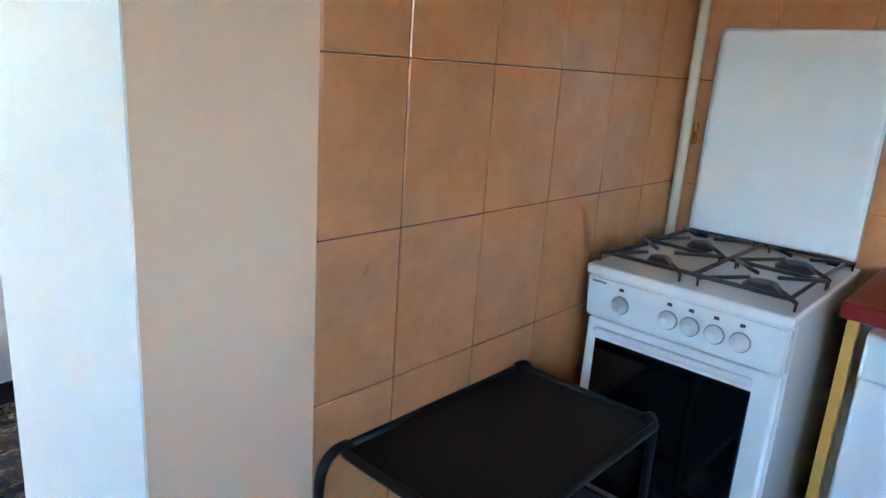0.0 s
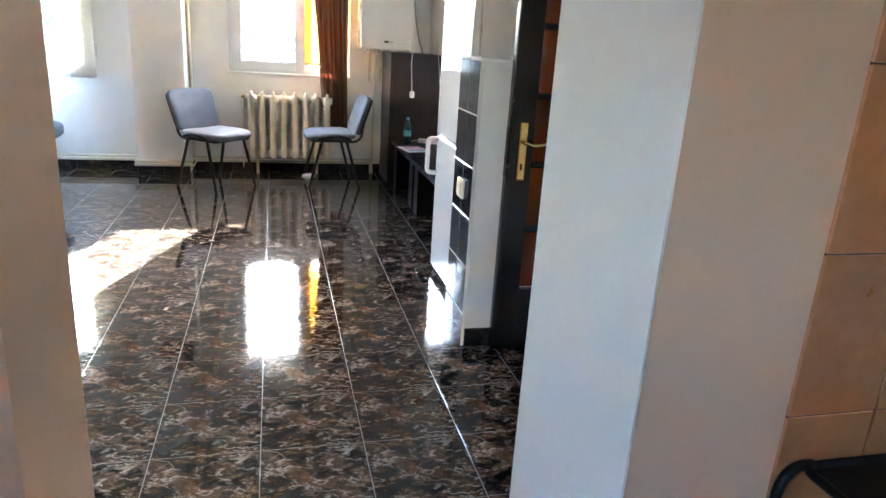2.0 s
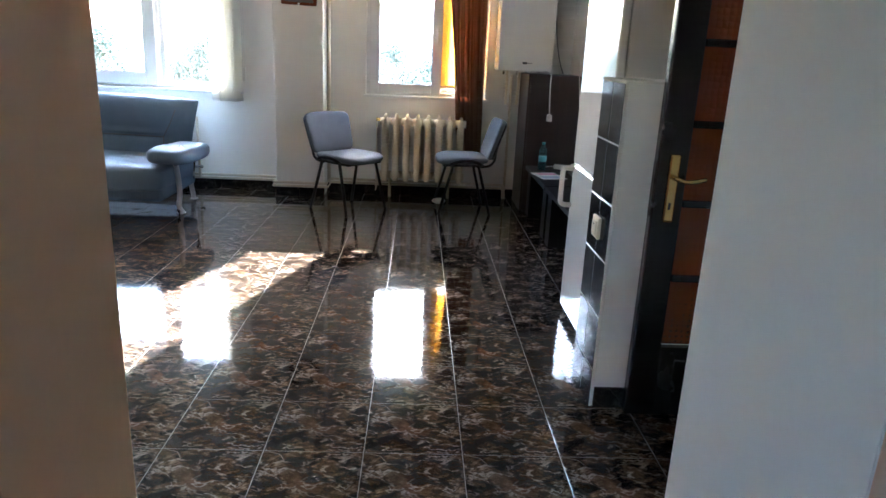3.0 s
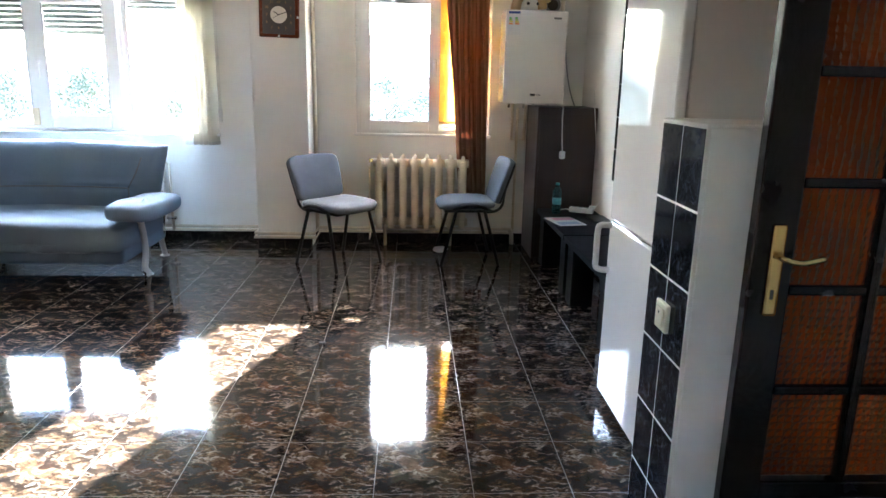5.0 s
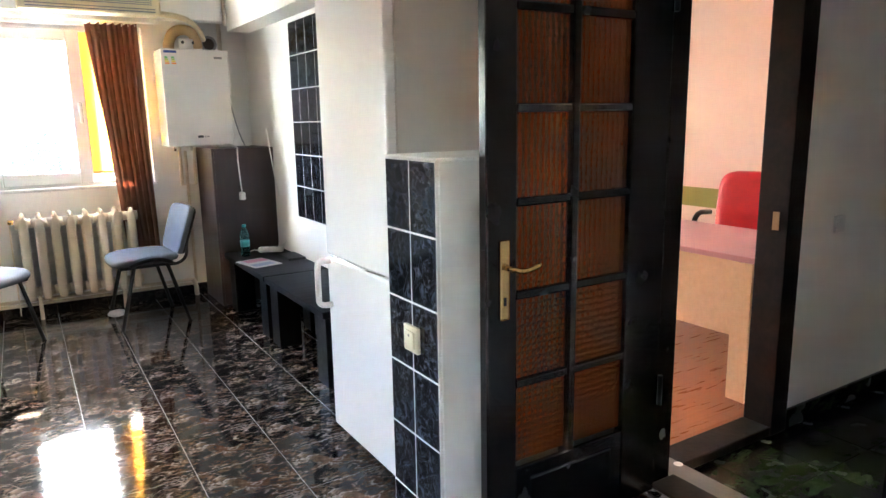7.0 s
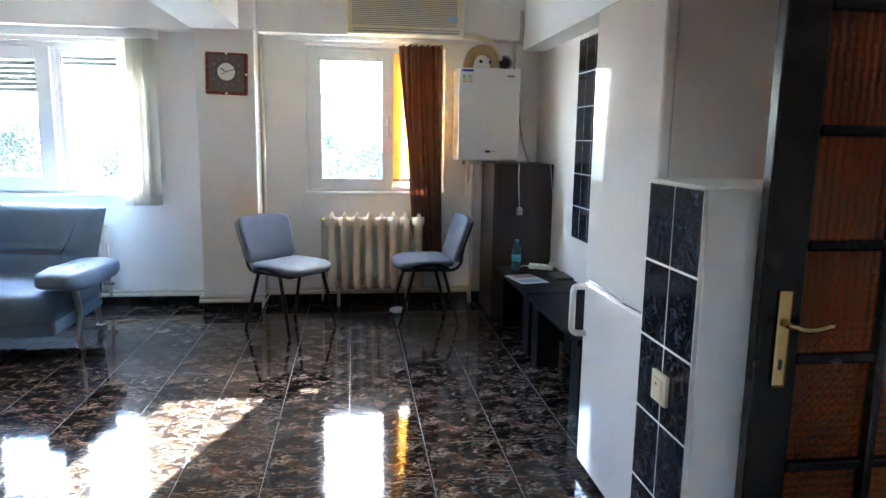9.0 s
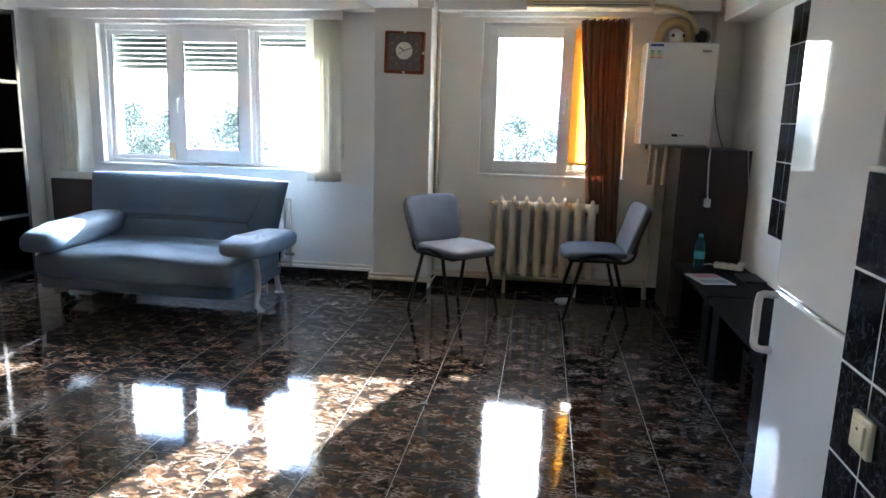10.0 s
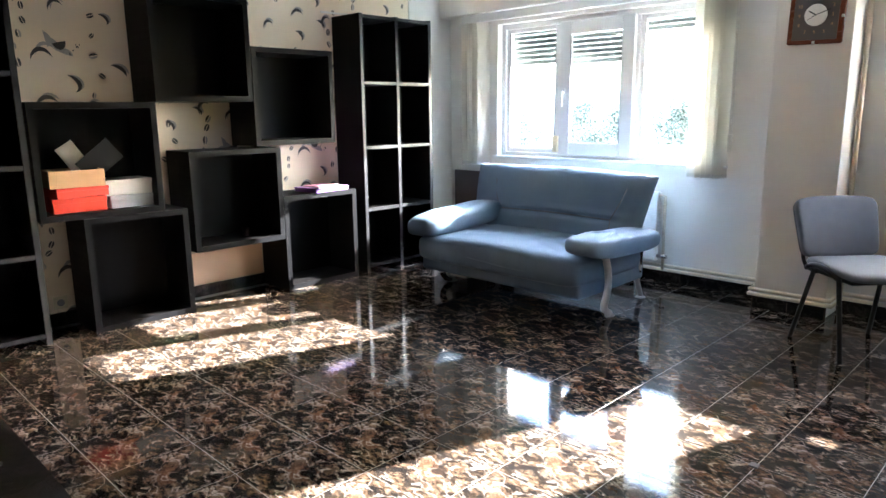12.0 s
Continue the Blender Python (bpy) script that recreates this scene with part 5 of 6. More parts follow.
def fridge_door(z0, z1):
    bm = bmesh.new()
    box(bm, FX, FX + 0.042, 0.820, 1.415, z0, z1, 0.012, 4)
    return part("door", bm, M_FRDOOR, fr, "glossy white fridge door")


lowd = fridge_door(0.04, 0.806)
upd = fridge_door(0.814, 1.86)
tpart("handle", [(FX + 0.03, 1.38, 0.79), (FX - 0.04, 1.39, 0.79)] + arc((FX - 0.05, 1.39, 0.785), (FX - 0.055, 1.39, 0.77), (FX - 0.055, 1.39, 0.74), 4) + [(FX - 0.055, 1.39, 0.65)] + arc((FX - 0.055, 1.39, 0.62), (FX - 0.055, 1.39, 0.60), (FX - 0.03, 1.38, 0.598), 4) + [(FX + 0.02, 1.375, 0.60)], 0.013, M_WHITEP, lowd, 10, "white bow handle")
tpart("door_trim", [(FX + 0.02, 0.84, 0.81), (FX - 0.002, 1.11, 0.81), (FX + 0.02, 1.40, 0.81)], 0.004, M_CHROME, fr, 6)
for y in (0.88, 1.35):
    for x in (1.03, 1.48):
        tpart("foot", [(x, y, 0), (x, y, 0.032)], 0.018, M_GREYP, fr)
bpart("seam", (FX + 0.0425, FX + 0.0445, 0.835, 1.40, 0.05, 1.855), M_GREYP, fr)
sw = thing("light_switch", (0.862, 0.51, 0.655), "yellowed double light switch on the black tiles", "switch")
bpart("plate", (0.852, 0.8655, 0.462, 0.548, 0.660, 0.745), M_SOCKET, sw, 0.004)
bpart("rocker", (0.846, 0.853, 0.478, 0.532, 0.675, 0.730), M_SOCKET, sw, 0.003)
bpart("mark", (0.8445, 0.8465, 0.500, 0.507, 0.713, 0.719), M_INK, sw)

# ---- black shelf wall ----
BX0, BX1 = -4.145, -3.80


def shelf_cube(y0, y1, z0, z1, label, open_back=False):
    c = thing("wall_cube", ((BX0 + BX1) / 2, (y0 + y1) / 2, z0), label, "shelf", "black cube shelves")
    t = 0.036
    bpart("side", (BX0, BX1, y0, y0 + t, z0, z1), M_BLACKWOOD, c, 0.001)
    bpart("side", (BX0, BX1, y1 - t, y1, z0, z1), M_BLACKWOOD, c, 0.001)
    bpart("top", (BX0, BX1, y0 + t, y1 - t, z1 - t, z1), M_BLACKWOOD, c, 0.001)
    bpart("bottom", (BX0, BX1, y0 + t, y1 - t, z0, z0 + t), M_BLACKWOOD, c, 0.001)
    bpart("back", (BX0, BX0 + 0.012, y0 + t, y1 - t, z0 + t, z1 - t), M_BLACKWOOD, c)
    e = 0.0015
    bm = bmesh.new()
    for b in ((BX1, BX1 + e, y0, y0 + t, z0, z1), (BX1, BX1 + e, y1 - t, y1, z0, z1), (BX1, BX1 + e, y0 + t, y1 - t, z1 - t, z1), (BX1, BX1 + e, y0 + t, y1 - t, z0, z0 + t)):
        box(bm, *b)
    part("edge_band", bm, M_SHADEDEDGE, c, "front edging toned by its share of window light")
    return c


shelf_cube(0.915, 1.545, 0.0, 0.70, "black cube shelf standing on the floor")
shelf_cube(0.69, 1.40, 0.702, 1.375, "black cube shelf holding stacked shoe boxes")
shelf_cube(1.405, 2.075, 1.378, 2.045, "black cube shelf hung high on the wall")
shelf_cube(2.08, 2.755, 1.075, 1.745, "black cube shelf hung in the middle of the wall")
shelf_cube(1.585, 2.265, 0.395, 1.06, "black cube shelf hung low on the wall")
shelf_cube(2.27, 2.93, 0.0, 0.705, "black cube shelf with a purple box on top")


def bookcase(y0, y1, label):
    b = thing("bookcase", ((BX0 + BX1) / 2, (y0 + y1) / 2, 0), label, "bookcase", "black bookcases")
    t, top = 0.034, 2.045
    ym = (y0 + y1) / 2
    for a in (y0, ym - t / 2, y1 - t):
        sd = bpart("upright", (BX0, BX1, a, a + t, 0, top), M_BLACKWOOD, b, 0.001)
        bpart("edge_band", (BX1, BX1 + 0.0015, a + 0.004, a + t - 0.004, 0.0, top), M_LITEDGE, sd, label="front edging toned by its share of window light")
    for c0, c1 in ((y0 + t, ym - t / 2), (ym + t / 2, y1 - t)):
        bpart("back", (BX0, BX0 + 0.01, c0, c1, 0, top), M_BLACKWOOD, b)
        for z in (0.04, 0.505, 1.005, 1.51, top - t):
            sd = bpart("shelf", (BX0 + 0.01, BX1 - 0.002, c0, c1, z, z + t * 0.8), M_BLACKWOOD, b, 0.001)
            bpart("edge_band", (BX1 - 0.002, BX1, c0, c1, z + 0.003, z + t * 0.8 - 0.003), M_LITEDGE, sd, label="front edging toned by its share of window light")
    return b


bookcase(3.02, 3.79, "tall empty black bookcase with eight compartments")
bookcase(-0.10, 0.675, "tall empty black bookcase at the end of the shelf wall")


def carton(name, dims, m1, m2, label, turn=0.0, lid=0.03, lid_open=0):
    x0, x1, y0, y1, z0, z1 = dims
    m = pose((x0 + x1) / 2, (y0 + y1) / 2, z0, 0, 0, turn)
    c = local_thing(name, m, label, "box")
    hx, hy, h = (x1 - x0) / 2, (y1 - y0) / 2, z1 - z0
    bpart("body", (-hx, hx, -hy, hy, 0, h - lid), m1, c, 0.002)
    bpart("lid", (-hx - 0.003, hx + 0.003, -hy - 0.003, hy + 0.003, h - lid, h), m2, c, 0.003)
    return c


carton("shoe_box", (-4.08, -3.86, 0.79, 1.08, 0.738, 0.825), M_CARDRED, M_CARDRED, "bright red shoe box lying on the shelf", -4)
carton("shoe_box", (-4.07, -3.86, 0.80, 1.09, 0.826, 0.885), M_CARDRED, M_CARDRED, "bright red shoe box stacked on another", 3, 0.02)
tn = local_thing("open_shoe_box", pose(-3.96, 0.93, 0.886, 0, 0, -3), "open tan cardboard box with raised flaps", "box")
bm = bmesh.new()
for b in ((-0.11, 0.11, -0.15, 0.15, 0, 0.003), (-0.11, -0.107, -0.15, 0.15, 0.003, 0.10), (0.107, 0.11, -0.15, 0.15, 0.003, 0.10), (-0.107, 0.107, -0.15, -0.147, 0.003, 0.10), (-0.107, 0.107, 0.147, 0.15, 0.003, 0.10)):
    box(bm, *b)
part("body", bm, M_CARDTAN, tn)
bm = bmesh.new()
box(bm, -0.11, -0.107, -0.15, 0.10, 0, 0.11)
bm.transform(Matrix.Translation((0.03, 0.02, 0.085)) @ Matrix.Rotation(radians(-58), 4, "X"))
part("flap", bm, M_CARDWHITE, tn, "white inner flap")
bm = bmesh.new()
box(bm, -0.02, -0.017, -0.12, 0.12, 0, 0.15)
bm.transform(Matrix.Translation((0.01, 0.21, 0.085)) @ Matrix.Rotation(radians(38), 4, "X"))
part("lid", bm, M_CARDBLACK, tn, "black lid leaning on the box")
carton("shoe_box", (-4.07, -3.87, 1.10, 1.36, 0.738, 0.815), M_SILVER, M_SILVER, "silver printed shoe box on the shelf", 2, 0.025)
carton("shoe_box", (-4.08, -3.88, 1.09, 1.365, 0.816, 0.91), M_CARDWHITE, M_CARDWHITE, "plain white shoe box stacked on another", -2, 0.03)
carton("gift_box", (-4.05, -3.80, 2.53, 2.86, 0.706, 0.738), M_PURPLE, M_PURPLE, "flat purple box on the low shelf", 6, 0.012)
pk = local_thing("leaflet", pose(-3.94, 2.70, 0.7385, 0, 0, 12), "pale pink leaflet lying on the purple box", "papers")
bpart("sheet", (-0.09, 0.09, -0.12, 0.12, 0, 0.006), M_CARDWHITE, pk, 0.001)
bpart("cover", (-0.088, 0.088, -0.118, 0.118, 0.006, 0.0075), M_PINK, pk)
cup = thing("small_cup", (-3.98, 2.05, 0.431), "small dark cup in the cube shelf", "cup")
bm = bmesh.new()
lathe(bm, [(0.02, 0.431), (0.026, 0.436), (0.028, 0.488), (0.024, 0.488), (0.022, 0.44)], (-3.98, 2.05, 0), 16)
part("body", bm, M_INK, cup)
so = thing("wall_socket", (XW + 0.01, 0.84, 0.12), "cream wall socket low on the wallpaper", "socket")
bpart("plate", (XW + 0.001, XW + 0.014, 0.79, 0.87, 0.11, 0.19), M_SOCKET, so, 0.004)
bm = bmesh.new()
lathe(bm, [(0.022, 0), (0.022, 0.003)], (0, 0, 0), 16)
bm.transform(Matrix.Translation((XW + 0.014, 0.83, 0.15)) @ Matrix.Rotation(radians(90), 4, "Y"))
part("insert", bm, M_GREYP, so)
bd = thing("dark_board", (-3.85, 4.3, 0), "dark brown board standing in the corner behind the sofa", "board")
bpart("board", (-3.99, -3.28, 4.27, 4.295, 0.0, 0.755), M_WENGE, bd, 0.002)
bx = thing("white_carton", (-3.05, 3.5, 0), "white carton standing under the sofa", "box")
bpart("body", (-3.24, -3.06, 3.42, 3.66, 0.0, 0.125), M_CARDWHITE, bx, 0.003)

tb = thing("black_table", (-1.44, -0.4, 0), "low glossy black table with slim square legs", "table")
bpart("tabletop", (-1.95, -0.94, -0.76, -0.045, 0.522, 0.55), M_BLACKGLOSS, tb, 0.004)
for lx in (-1.91, -1.02):
    for ly in (-0.72, -0.125):
        bpart("leg", (lx, lx + 0.04, ly, ly + 0.04, 0.0, 0.522), M_BLACKGLOSS, tb, 0.003)
for ly in (-0.715, -0.11):
    bpart("apron", (-1.87, -1.02, ly, ly + 0.02, 0.46, 0.522), M_BLACKGLOSS, tb, 0.002)
nt = thing("paper_note", (-1.42, -0.1, 0.55), "small yellow-green paper note on the black table", "note")
bpart("sheet", (-1.48, -1.40, -0.14, -0.08, 0.5502, 0.552), M_NOTE, nt)

# ---- desk room ----
dk = thing("desk", (3.2, 1.6, HALL), "pale wooden office desk with a pink top", "desk")
bpart("tabletop", (2.875, 3.66, 0.675, 2.36, 0.645, 0.675), M_DESKTOP, dk, 0.006)
bpart("front_panel", (2.895, 2.92, 0.80, 2.34, 0.25, 0.645), M_DESKWOOD, dk, 0.002)
bpart("end_panel", (2.87, 2.895, 0.685, 0.79, HALL, 0.645), M_DESKWOOD, dk, 0.002)
bpart("end_panel", (2.895, 3.60, 0.685, 0.71, HALL, 0.645), M_DESKWOOD, dk, 0.002)
bpart("end_panel", (2.92, 3.60, 2.26, 2.285, HALL, 0.645), M_DESKWOOD, dk, 0.002)
rc = local_thing("armchair", pose(4.35, 1.75, HALL, 0, 0, 200), "red leather office armchair behind the desk", "chair")
bm = bmesh.new()
pad(bm, (-0.22, 0, 0.72), (0.14, 0.52, 0.60), 0.35, 0.4, 28, 14)
for v in bm.verts:
    v.co.x += -0.15 * (v.co.z - 0.5) + 0.008 * math.sin(v.co.z * 40) * (1 if abs(v.co.y) < 0.2 else 0)
part("backrest", bm, M_REDLEATHER, rc, "red leather backrest with sewn folds")
bm = bmesh.new()
pad(bm, (0.06, 0, 0.48), (0.54, 0.54, 0.14), 0.4, 0.5, 28, 10)
part("seat", bm, M_REDLEATHER, rc)
for s in (-1, 1):
    tpart("armrest", [(-0.2, s * 0.3, 0.70)] + arc((0.0, s * 0.31, 0.72), (0.24, s * 0.31, 0.72), (0.18, s * 0.3, 0.46), 6), 0.02, M_BLACKSTEEL, rc, label="black armrest")
tpart("column", [(0.05, 0, 0.05), (0.05, 0, 0.42)], 0.028, M_BLACKSTEEL, rc)
for k in range(5):
    a = k * 2 * math.pi / 5
    tpart("foot", [(0.05, 0, 0.09), (0.05 + 0.30 * math.cos(a), 0.30 * math.sin(a), 0.0)], 0.02, M_BLACKSTEEL, rc)
ds = thing("door_stop", (1.93, 0.44, HALL), "small white doorstop on the floor by the frame", "doorstop")
bm = bmesh.new()
lathe(bm, [(0.028, HALL), (0.03, HALL + 0.02), (0.022, HALL + 0.05), (0.026, HALL + 0.07), (0.018, HALL + 0.08)], (1.985, 0.37, 0), 14)
part("body", bm, M_WHITEP, ds)
lt = thing("latch_plate", (2.655, 0.47, 0.9), "worn brass latch plate in the door frame", "latch")
bpart("plate", (2.651, 2.656, 0.435, 0.465, 0.87, 0.95), M_CARDTAN, lt, 0.001)
s2 = thing("hall_socket", (3.1, 0.415, 0.9), "white wall switch in the hall", "switch")
bpart("plate", (3.06, 3.14, 0.405, 0.419, 0.82, 0.90), M_WHITEP, s2, 0.004)
bpart("rocker", (3.075, 3.125, 0.40, 0.406, 0.835, 0.885), M_WHITEP, s2, 0.002)

# ---- kitchen ----
sv = thing("stove", (2.13, -1.73, 0), "white gas stove with its lid raised and dark oven glass", "stove")
Y0, Y1, SX = -1.985, -1.480, 1.845
bpart("body", (SX + 0.03, 2.435, Y0, Y1, 0.06, 0.83), M_ENAMEL, sv, 0.006)
bm = bmesh.new()
box(bm, SX - 0.025, 2.44, Y0 - 0.004, Y1 + 0.004, 0.822, 0.85, 0.008, 3)
hob = part("hob", bm, M_ENAMEL, sv, "white enamel hob")
bm = bmesh.new()
vs = box(bm, SX - 0.01, SX + 0.03, Y0, Y1, 0.705, 0.822, 0.0)
for v in bm.verts:
    if v.co.z > 0.8 and v.co.x < SX + 0.01:
        v.co.x -= 0.008
bmesh.ops.bevel(bm, geom=list(bm.edges), offset=0.006, segments=2, affect="EDGES")
pan = part("control_panel", bm, M_ENAMEL, sv)
for y in (-1.58, -1.71, -1.765, -1.825, -1.885):
    bm = bmesh.new()
    lathe(bm, [(0.022, 0), (0.021, 0.012), (0.014, 0.016), (0.013, 0.026), (0.010, 0.028)], (0, 0, 0), 18)
    bm.transform(Matrix.Translation((SX - 0.012, y, 0.758)) @ Matrix.Rotation(radians(-90), 4, "Y"))
    kn = part("knob", bm, M_WHITEP, pan, "white round control knob")
    bm = bmesh.new()
    lathe(bm, [(0.0245, 0), (0.0245, 0.003)], (0, 0, 0), 20)
    bm.transform(Matrix.Translation((SX - 0.0135, y, 0.758)) @ Matrix.Rotation(radians(-90), 4, "Y"))
    part("knob_ring", bm, M_GREYP, kn)
    bpart("mark", (SX - 0.0185, SX - 0.0165, y - 0.006, y + 0.006, 0.795, 0.803), M_INK, pan)
bpart("badge", (SX - 0.0185, SX - 0.0165, -1.535, -1.495, 0.803, 0.809), M_GREYP, pan, label="small grey maker's mark")
od = bpart("oven_door", (SX, SX + 0.03, Y0 + 0.004, Y1 - 0.004, 0.19, 0.698), M_ENAMEL, sv, 0.008)
bpart("oven_glass", (SX - 0.003, SX + 0.001, Y0 + 0.06, Y1 - 0.035, 0.215, 0.645), M_OVEN, od, 0.002, label="dark oven glass")
bpart("door_handle", (SX - 0.022, SX - 0.002, Y0 + 0.06, Y1 - 0.035, 0.660, 0.680), M_ENAMEL, od, 0.007, 3)
bpart("drawer", (SX + 0.002, SX + 0.03, Y0 + 0.004, Y1 - 0.004, 0.06, 0.182), M_ENAMEL, sv, 0.006)
for y in (Y0 + 0.05, Y1 - 0.05):
    for x in (1.92, 2.38):
        tpart("foot", [(x, y, 0), (x, y, 0.062)], 0.016, M_BLACKSTEEL, sv)
grate = tpart("grate", [(SX + 0.04, Y1 - 0.03, 0.872), (2.39, Y1 - 0.03, 0.872), (2.39, Y0 + 0.03, 0.872), (SX + 0.04, Y0 + 0.03, 0.872), (SX + 0.04, Y1 - 0.03, 0.872)], 0.0058, M_CARDBLACK, hob, 6, "black enamelled pan grate")
ym = (Y0 + Y1) / 2
tpart("grate", [(SX + 0.04, ym, 0.872), (2.39, ym, 0.872)], 0.0058, M_CARDBLACK, hob, 6)
tpart("grate", [(2.115, Y0 + 0.03, 0.872), (2.115, Y1 - 0.03, 0.872)], 0.0058, M_CARDBLACK, hob, 6)
for bx_, by_, r in ((1.985, -1.60, 0.034), (1.985, -1.865, 0.046), (2.255, -1.60, 0.04), (2.255, -1.865, 0.052)):
    bm = bmesh.new()
    lathe(bm, [(r, 0.85), (r, 0.858), (r * 0.85, 0.862), (r * 0.8, 0.868), (r * 0.5, 0.870)], (bx_, by_, 0), 20)
    part("burner", bm, M_CARDBLACK, hob, "black burner cap")
    for dx, dy in ((0.13, 0.112), (-0.13, 0.112), (0.13, -0.112), (-0.13, -0.112)):
        tpart("grate", [(bx_ + dx, by_ + dy, 0.874), (bx_ + dx * 0.22, by_ + dy * 0.22, 0.880)], 0.0052, M_CARDBLACK, hob, 6)
    for sx in (-1, 1):
        for sy in (-1, 1):
            tpart("grate", [(bx_ + sx * 0.125, by_ + sy * 0.11, 0.852), (bx_ + sx * 0.125, by_ + sy * 0.11, 0.872)], 0.003, M_CARDBLACK, hob, 6)
bm = bmesh.new()
box(bm, 0, 0.022, Y0 + 0.012, Y1 - 0.014, 0, 0.625, 0.02, 3)
bm.transform(Matrix.Translation((2.405, 0, 0.862)) @ Matrix.Rotation(radians(1.0), 4, "Y"))
part("lid", bm, M_ENAMEL, sv, "raised white enamel lid")
for y in (Y0 + 0.06, Y1 - 0.06):
    tpart("hinge", [(2.405, y - 0.02, 0.86), (2.405, y + 0.02, 0.86)], 0.012, M_BLACKSTEEL, sv)
gp = thing("gas_pipe", (2.46, -1.40, 0), "cream painted gas pipe in the kitchen corner", "pipe")
tpart("pipe", [(2.455, -1.415, 0.0), (2.455, -1.415, 2.6)], 0.016, M_PIPE, gp)
tpart("tap", [(2.455, -1.44, 1.14), (2.43, -1.455, 1.14), (2.43, -1.455, 1.20)], 0.010, M_BRASS, gp, label="brass gas tap")

ca = thing("serving_cart", (1.38, -1.58, 0), "black tubular cart with dark mesh shelves beside the stove", "cart")
CX0, CX1, CY0, CY1 = 1.07, 1.69, -1.785, -1.392
for z in (0.56, 0.30):
    bm = bmesh.new()
    box(bm, CX0, CX1, CY0, CY1, z - 0.006, z, 0.003)
    part("shelf", bm, M_MESH, ca, "dark mesh shelf")
    tpart("shelf_rim", [(CX0 + 0.03, CY1, z), (CX1 - 0.03, CY1, z)] + arc((CX1 - 0.03, CY1, z), (CX1, CY1, z), (CX1, CY1 - 0.03, z), 4) + [(CX1, CY0 + 0.03, z)] + arc((CX1, CY0 + 0.03, z), (CX1, CY0, z), (CX1 - 0.03, CY0, z), 4) + [(CX0 + 0.03, CY0, z)] + arc((CX0 + 0.03, CY0, z), (CX0, CY0, z), (CX0, CY0 + 0.03, z), 4) + [(CX0, CY1 - 0.03, z)] + arc((CX0, CY1 - 0.03, z), (CX0, CY1, z), (CX0 + 0.03, CY1, z), 4), 0.010, M_BLACKSTEEL, ca, 8)
for x, s in ((CX0, -1), (CX1, 1)):
    for y in (CY0 + 0.03, CY1 - 0.0):
        tpart("leg", [(x - s * 0.02, y, 0.565)] + arc((x, y, 0.565), (x + s * 0.05, y, 0.56), (x + s * 0.05, y, 0.48), 6) + [(x + s * 0.05, y, 0.06)], 0.011, M_BLACKSTEEL, ca)
        tpart("castor", [(x + s * 0.05, y - 0.012, 0.03), (x + s * 0.05, y + 0.012, 0.03)], 0.03, M_BLACKSTEEL, ca, 16)
kc = thing("kitchen_counter", (2.3, -2.4, 0), "kitchen base unit with a yellow side panel", "cabinet")
bpart("side_panel", (2.02, 2.48, -2.075, -2.050, 0, 0.825), M_YEDGE, kc, 0.002)
bpart("body", (2.05, 2.48, -2.9, -2.075, 0.08, 0.825), M_CARDWHITE, kc, 0.002)
wtop = thing("worktop", (2.25, -2.45, 0.825), "dark red laminate worktop", "worktop")
bpart("slab", (1.995, 2.488, -2.9, -2.035, 0.826, 0.866), M_RED, wtop, 0.006, 3)
dw = thing("washing_machine", (2.0, -2.4, 0), "white front panel of an appliance under the worktop", "appliance")
bpart("front", (1.99, 2.048, -2.70, -2.10, 0.03, 0.70), M_ENAMEL, dw, 0.008)
bpart("control_strip", (1.975, 2.048, -2.70, -2.10, 0.705, 0.815), M_ENAMEL, dw, 0.008)
bpart("foot", (2.0, 2.03, -2.68, -2.12, 0.0, 0.03), M_GREYP, dw)

# ---- outside ----
structure("ground", [(-400, 400, 6.0, 700, -10.2, -10.0)], M_GRASS, "dry grassy ground far below the windows", "ground")


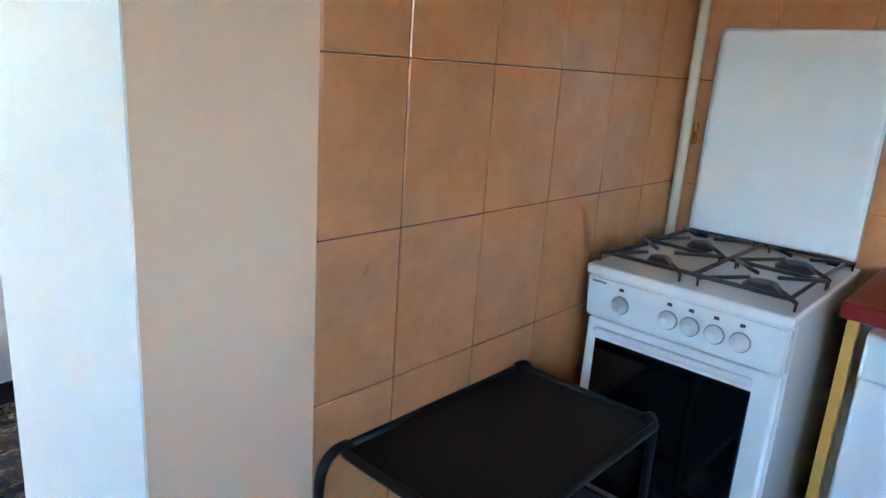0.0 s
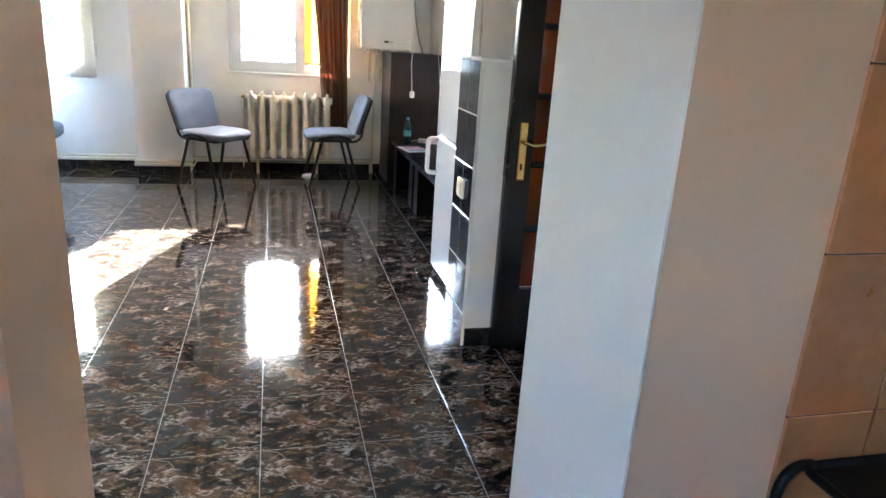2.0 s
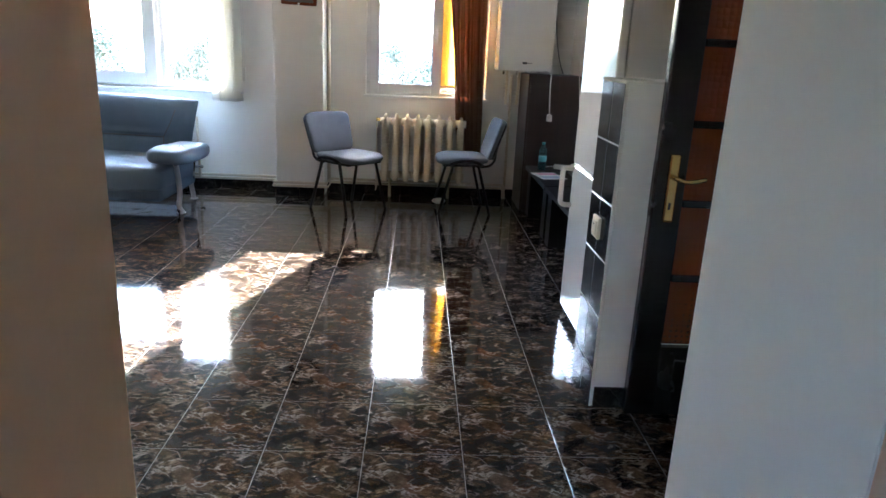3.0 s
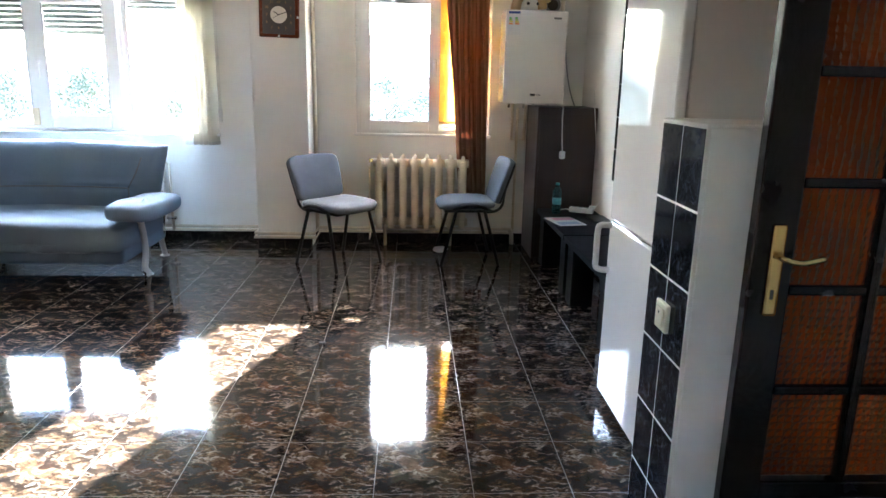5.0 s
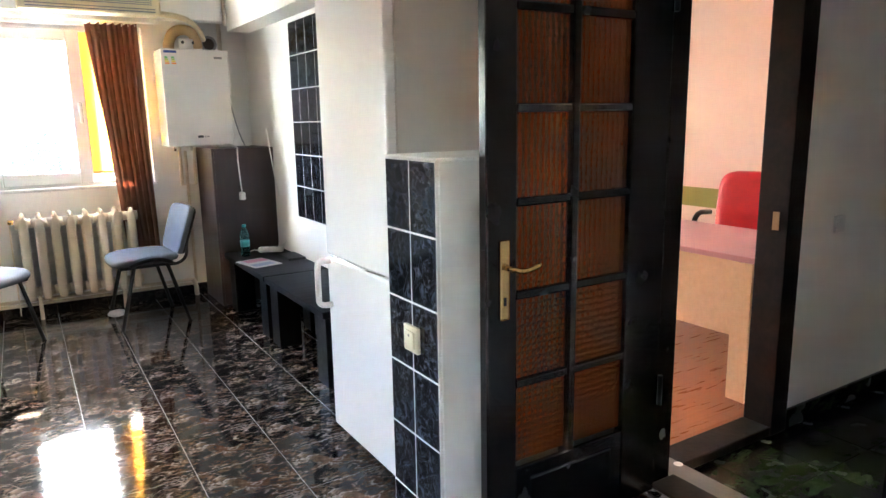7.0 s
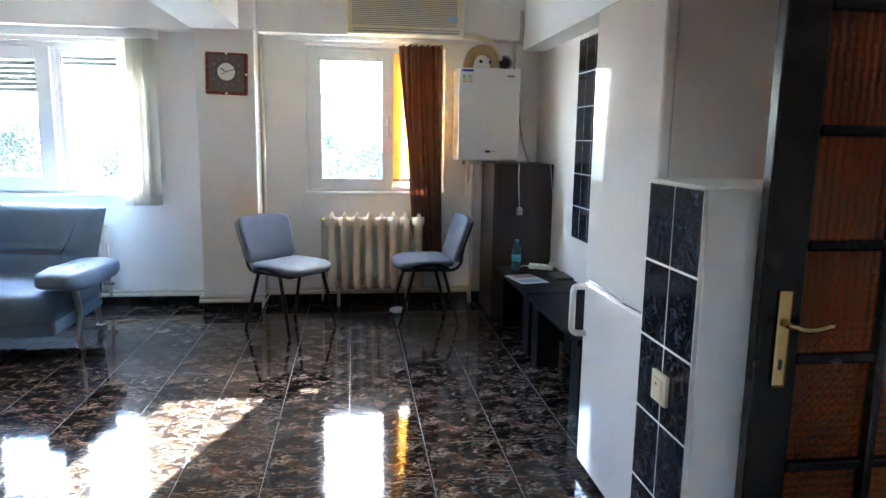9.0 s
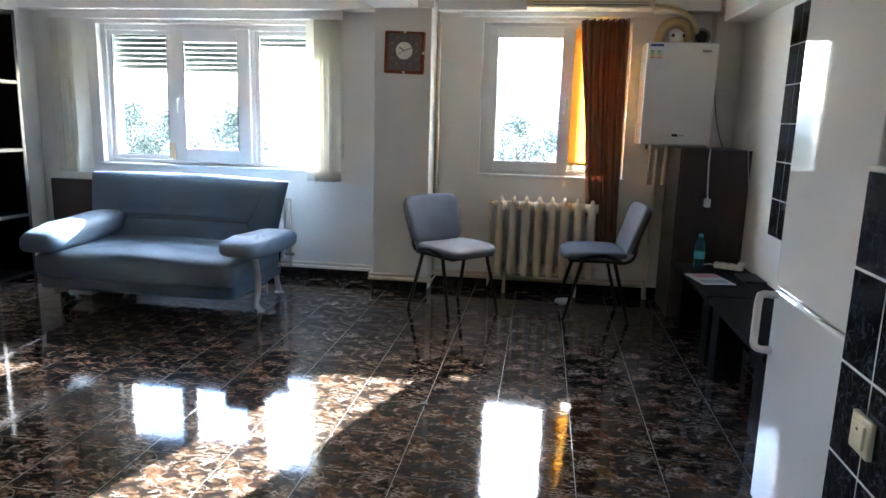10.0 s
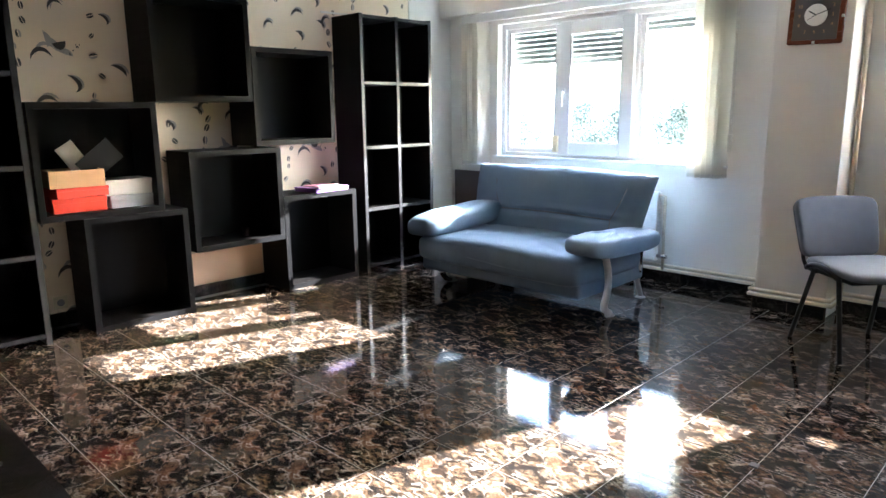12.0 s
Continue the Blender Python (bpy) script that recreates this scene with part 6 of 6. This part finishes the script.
def make_tree(x, y, h, seed, label):
    r = random.Random(seed)
    t = local_thing("tree", pose(x, y, -10.0, 0, 0, r.uniform(0, 360)), label, "tree", "trees outside")
    bm = bmesh.new()
    tube(bm, [(0, 0, 0), (0.1, 0.05, h * 0.3), (0.0, 0.1, h * 0.6), (0.15, 0, h * 0.85)], 0.28, 8, 0.05)
    for k in range(7):
        a = r.uniform(0, 6.28)
        z = h * r.uniform(0.3, 0.6)
        tube(bm, [(0, 0, z), (h * 0.13 * math.cos(a), h * 0.13 * math.sin(a), z + h * 0.12), (h * 0.22 * math.cos(a), h * 0.22 * math.sin(a), z + h * 0.22)], 0.09, 6, 0.03)
    part("trunk", bm, M_BARK, t)
    verts, faces = [], []
    for k in range(56):
        a, zz = r.uniform(0, 6.28), r.uniform(0.3, 1.0)
        rr = h * 0.27 * math.sin(math.pi * (zz * 0.75 + 0.18)) * r.uniform(0.35, 1.0)
        c = Vector((rr * math.cos(a), rr * math.sin(a), h * zz))
        for q in range(56):
            d = Vector((r.gauss(0, 1), r.gauss(0, 1), r.gauss(0, 0.8))) * h * 0.055
            u = Vector((r.gauss(0, 1), r.gauss(0, 1), r.gauss(0, 1))).normalized()
            w = u.cross(Vector((r.gauss(0, 1), r.gauss(0, 1), r.gauss(0, 1)))).normalized()
            s = h * r.uniform(0.008, 0.017)
            n0 = len(verts)
            p = c + d
            verts += [p - u * s, p + w * s * 0.6, p + u * s, p - w * s * 0.6]
            faces.append((n0, n0 + 1, n0 + 2, n0 + 3))
    me = bpy.data.meshes.new("crown")
    me.from_pydata([tuple(v) for v in verts], [], faces)
    me.materials.append(M_LEAF)
    ob = new("crown", me)
    ob.parent = t


for k, (x, y, h) in enumerate(((-20, 62, 11), (-31, 66, 12), (-42, 72, 11), (-10, 64, 9.5), (1.5, 66, 11), (-52, 80, 12), (-60, 76, 11), (9, 72, 10.5), (-24, 84, 13), (-3, 82, 12), (-36, 58, 9), (16, 80, 12))):
    make_tree(x, y, h, 20 + k, "leafy green tree in the hazy distance")
bm = bmesh.new()
hv = []
for i in range(41):
    x = -260 + i * 12
    hv.append([bm.verts.new((x, 120 + 40 * j, -10 + (0, 13, 21 + 5 * math.sin(i * 0.35) + 2 * math.sin(i * 1.1), 14)[j])) for j in range(4)])
for a, b in zip(hv, hv[1:]):
    for j in range(3):
        bm.faces.new((a[j], b[j], b[j + 1], a[j + 1])).smooth = True
tagged(part("backdrop_hill", bm, M_HILL), "low wooded hill on the horizon", "hill", "", "structure")
hs = thing("house", (-24, 52, -10), "distant house with a red clay roof", "house")
bpart("wall", (-30, -18, 48, 56, -10, -4.5), M_FACADE, hs)
bm = bmesh.new()
va = [bm.verts.new(p) for p in ((-31, 47, -4.5), (-17, 47, -4.5), (-17, 57, -4.5), (-31, 57, -4.5), (-29, 52, -1.6), (-19, 52, -1.6))]
for f in ((0, 1, 5, 4), (2, 3, 4, 5), (1, 2, 5), (3, 0, 4), (3, 2, 1, 0)):
    bm.faces.new([va[i] for i in f])
part("roof", bm, M_ROOF, hs)
for x in (-28, -24.5, -21):
    bpart("window", (x, x + 1.2, 47.93, 47.99, -8, -6.4), M_INK, hs)

# ---- tiles ----
fl = piece_mesh("floor_tile", (-0.1684, 0.1684, -0.1684, 0.1684, -0.008, 0.0), M_MARBLE, 0.0012)
for i in range(-13, 6):
    for j in range(-3, 13):
        x, y = (i + 0.5) * P, (j + 0.5) * P
        if x - 0.17 < XW - 0.02 or x > 1.79 or y > YN or y < -1.2:
            continue
        if x > XE + 0.05 and y > 0.3:
            continue
        piece("tile", fl, floor, x, y, 0.0)
far = bmesh.new()
for i in range(-4, 6):
    box(far, i * P + 0.002, (i + 1) * P - 0.002, -1.698, -1.362, -0.008, 0.0)
    box(far, i * P + 0.002, (i + 1) * P - 0.002, -1.36, -1.022, -0.008, 0.0) if -1 <= i < 2 else None
doorway = part("tile_strip", far, M_MARBLE, floor)
doorway["kind"] = "stuff"

kt = piece_mesh("kitchen_tile", (0.0015, 0.2605, -0.012, 0.0, 0.0015, 0.3318), M_KTILE, 0.0015)
kc_ = piece_mesh("kitchen_tile_cut", (0.0015, 0.2065, -0.012, 0.0, 0.0015, 0.3318), M_KTILE, 0.0015)
for j in range(7):
    piece("tile", kc_, tile_wall, 1.019, -1.366, j * 0.3333)
    for i in range(5):
        piece("tile", kt, tile_wall, 1.228 + i * 0.262, -1.366, j * 0.3333)
kb = piece_mesh("kitchen_tile_back", (-0.012, 0.0, -0.2485, -0.0015, 0.0015, 0.3318), M_KTILE, 0.0015)
for i in range(6):
    for j in range(7):
        piece("tile", kb, tile_wall_back, 2.490, -1.38 - i * 0.25, j * 0.3333)

TH = 0.2205
bt = piece_mesh("black_tile", (-0.008, 0.0, 0.0032, 0.1488, 0.0032, TH - 0.0032), M_BLACKTILE, 0.0015)
stub_face = part("tile_bed", (lambda b: (box(b, 0.8675, 0.878, 0.361, 0.667, 0, 1.255), b)[1])(bmesh.new()), M_GROUTW, stub)
for c in range(2):
    for k in range(6):
        z = 1.256 - (k + 1) * TH
        if z < 0:
            continue
        piece("tile", bt, stub, 0.874, 0.3625 + c * 0.152, z)
cut = piece_mesh("black_tile_cut", (-0.008, 0.0, 0.0032, 0.1488, 0.0, 0.150), M_BLACKTILE, 0.0015)
for c in range(2):
    piece("tile", cut, stub, 0.874, 0.3625 + c * 0.152, 0.0)
panel = structure("wall_tile_panel", [(XE - 0.0105, XE, 1.52, 3.345, 0.70, 2.055)], M_GROUTW, "white joints of the black tiles on the side wall", "wall")
for c in range(12):
    for k in range(6):
        piece("tile", bt, panel, XE - 0.004, 3.345 - (c + 1) * 0.152, 0.705 + k * TH)

sk = piece_mesh("skirting_tile", (0.0015, 0.3385, -0.008, 0.0, 0.0, 0.083), M_SKIRT, 0.001)
for i in range(-12, 5):
    x = i * P
    if x < -1.13 - P * 0.5 or x > -0.70:
        if x + P < XE + 0.1 and not (-1.47 < x < -1.13):
            piece("tile", sk, skirt_n, x, YN - 0.008, 0)
piece("tile", sk, skirt_n, -1.47, YN - 0.008, 0)
skp = piece_mesh("skirting_tile_pier", (0.0015, 0.2135, -0.008, 0.0, 0.0, 0.083), M_SKIRT, 0.001)
for k in range(2):
    piece("tile", skp, skirt_n, -1.132 + k * 0.217, 4.122, 0)

gt = piece_mesh("hall_tile", (0.002, 0.328, 0.002, 0.328, -0.008, 0.0), M_GREEN, 0.001)
for i in range(8):
    for j in range(-3, 1):
        piece("tile", gt, floor_hall, 1.90 + i * 0.33, j * 0.33 + 0.09, HALL)
lam = piece_mesh("laminate_strip", (0.0006, 0.5994, 0.0006, 0.0664, -0.008, 0.0), M_LAM, 0.0004)
for i in range(5):
    for j in range(40):
        piece("plank", lam, floor_desk, 1.88 + i * 0.6 + (j % 3) * 0.2, 0.545 + j * 0.067, HALL)
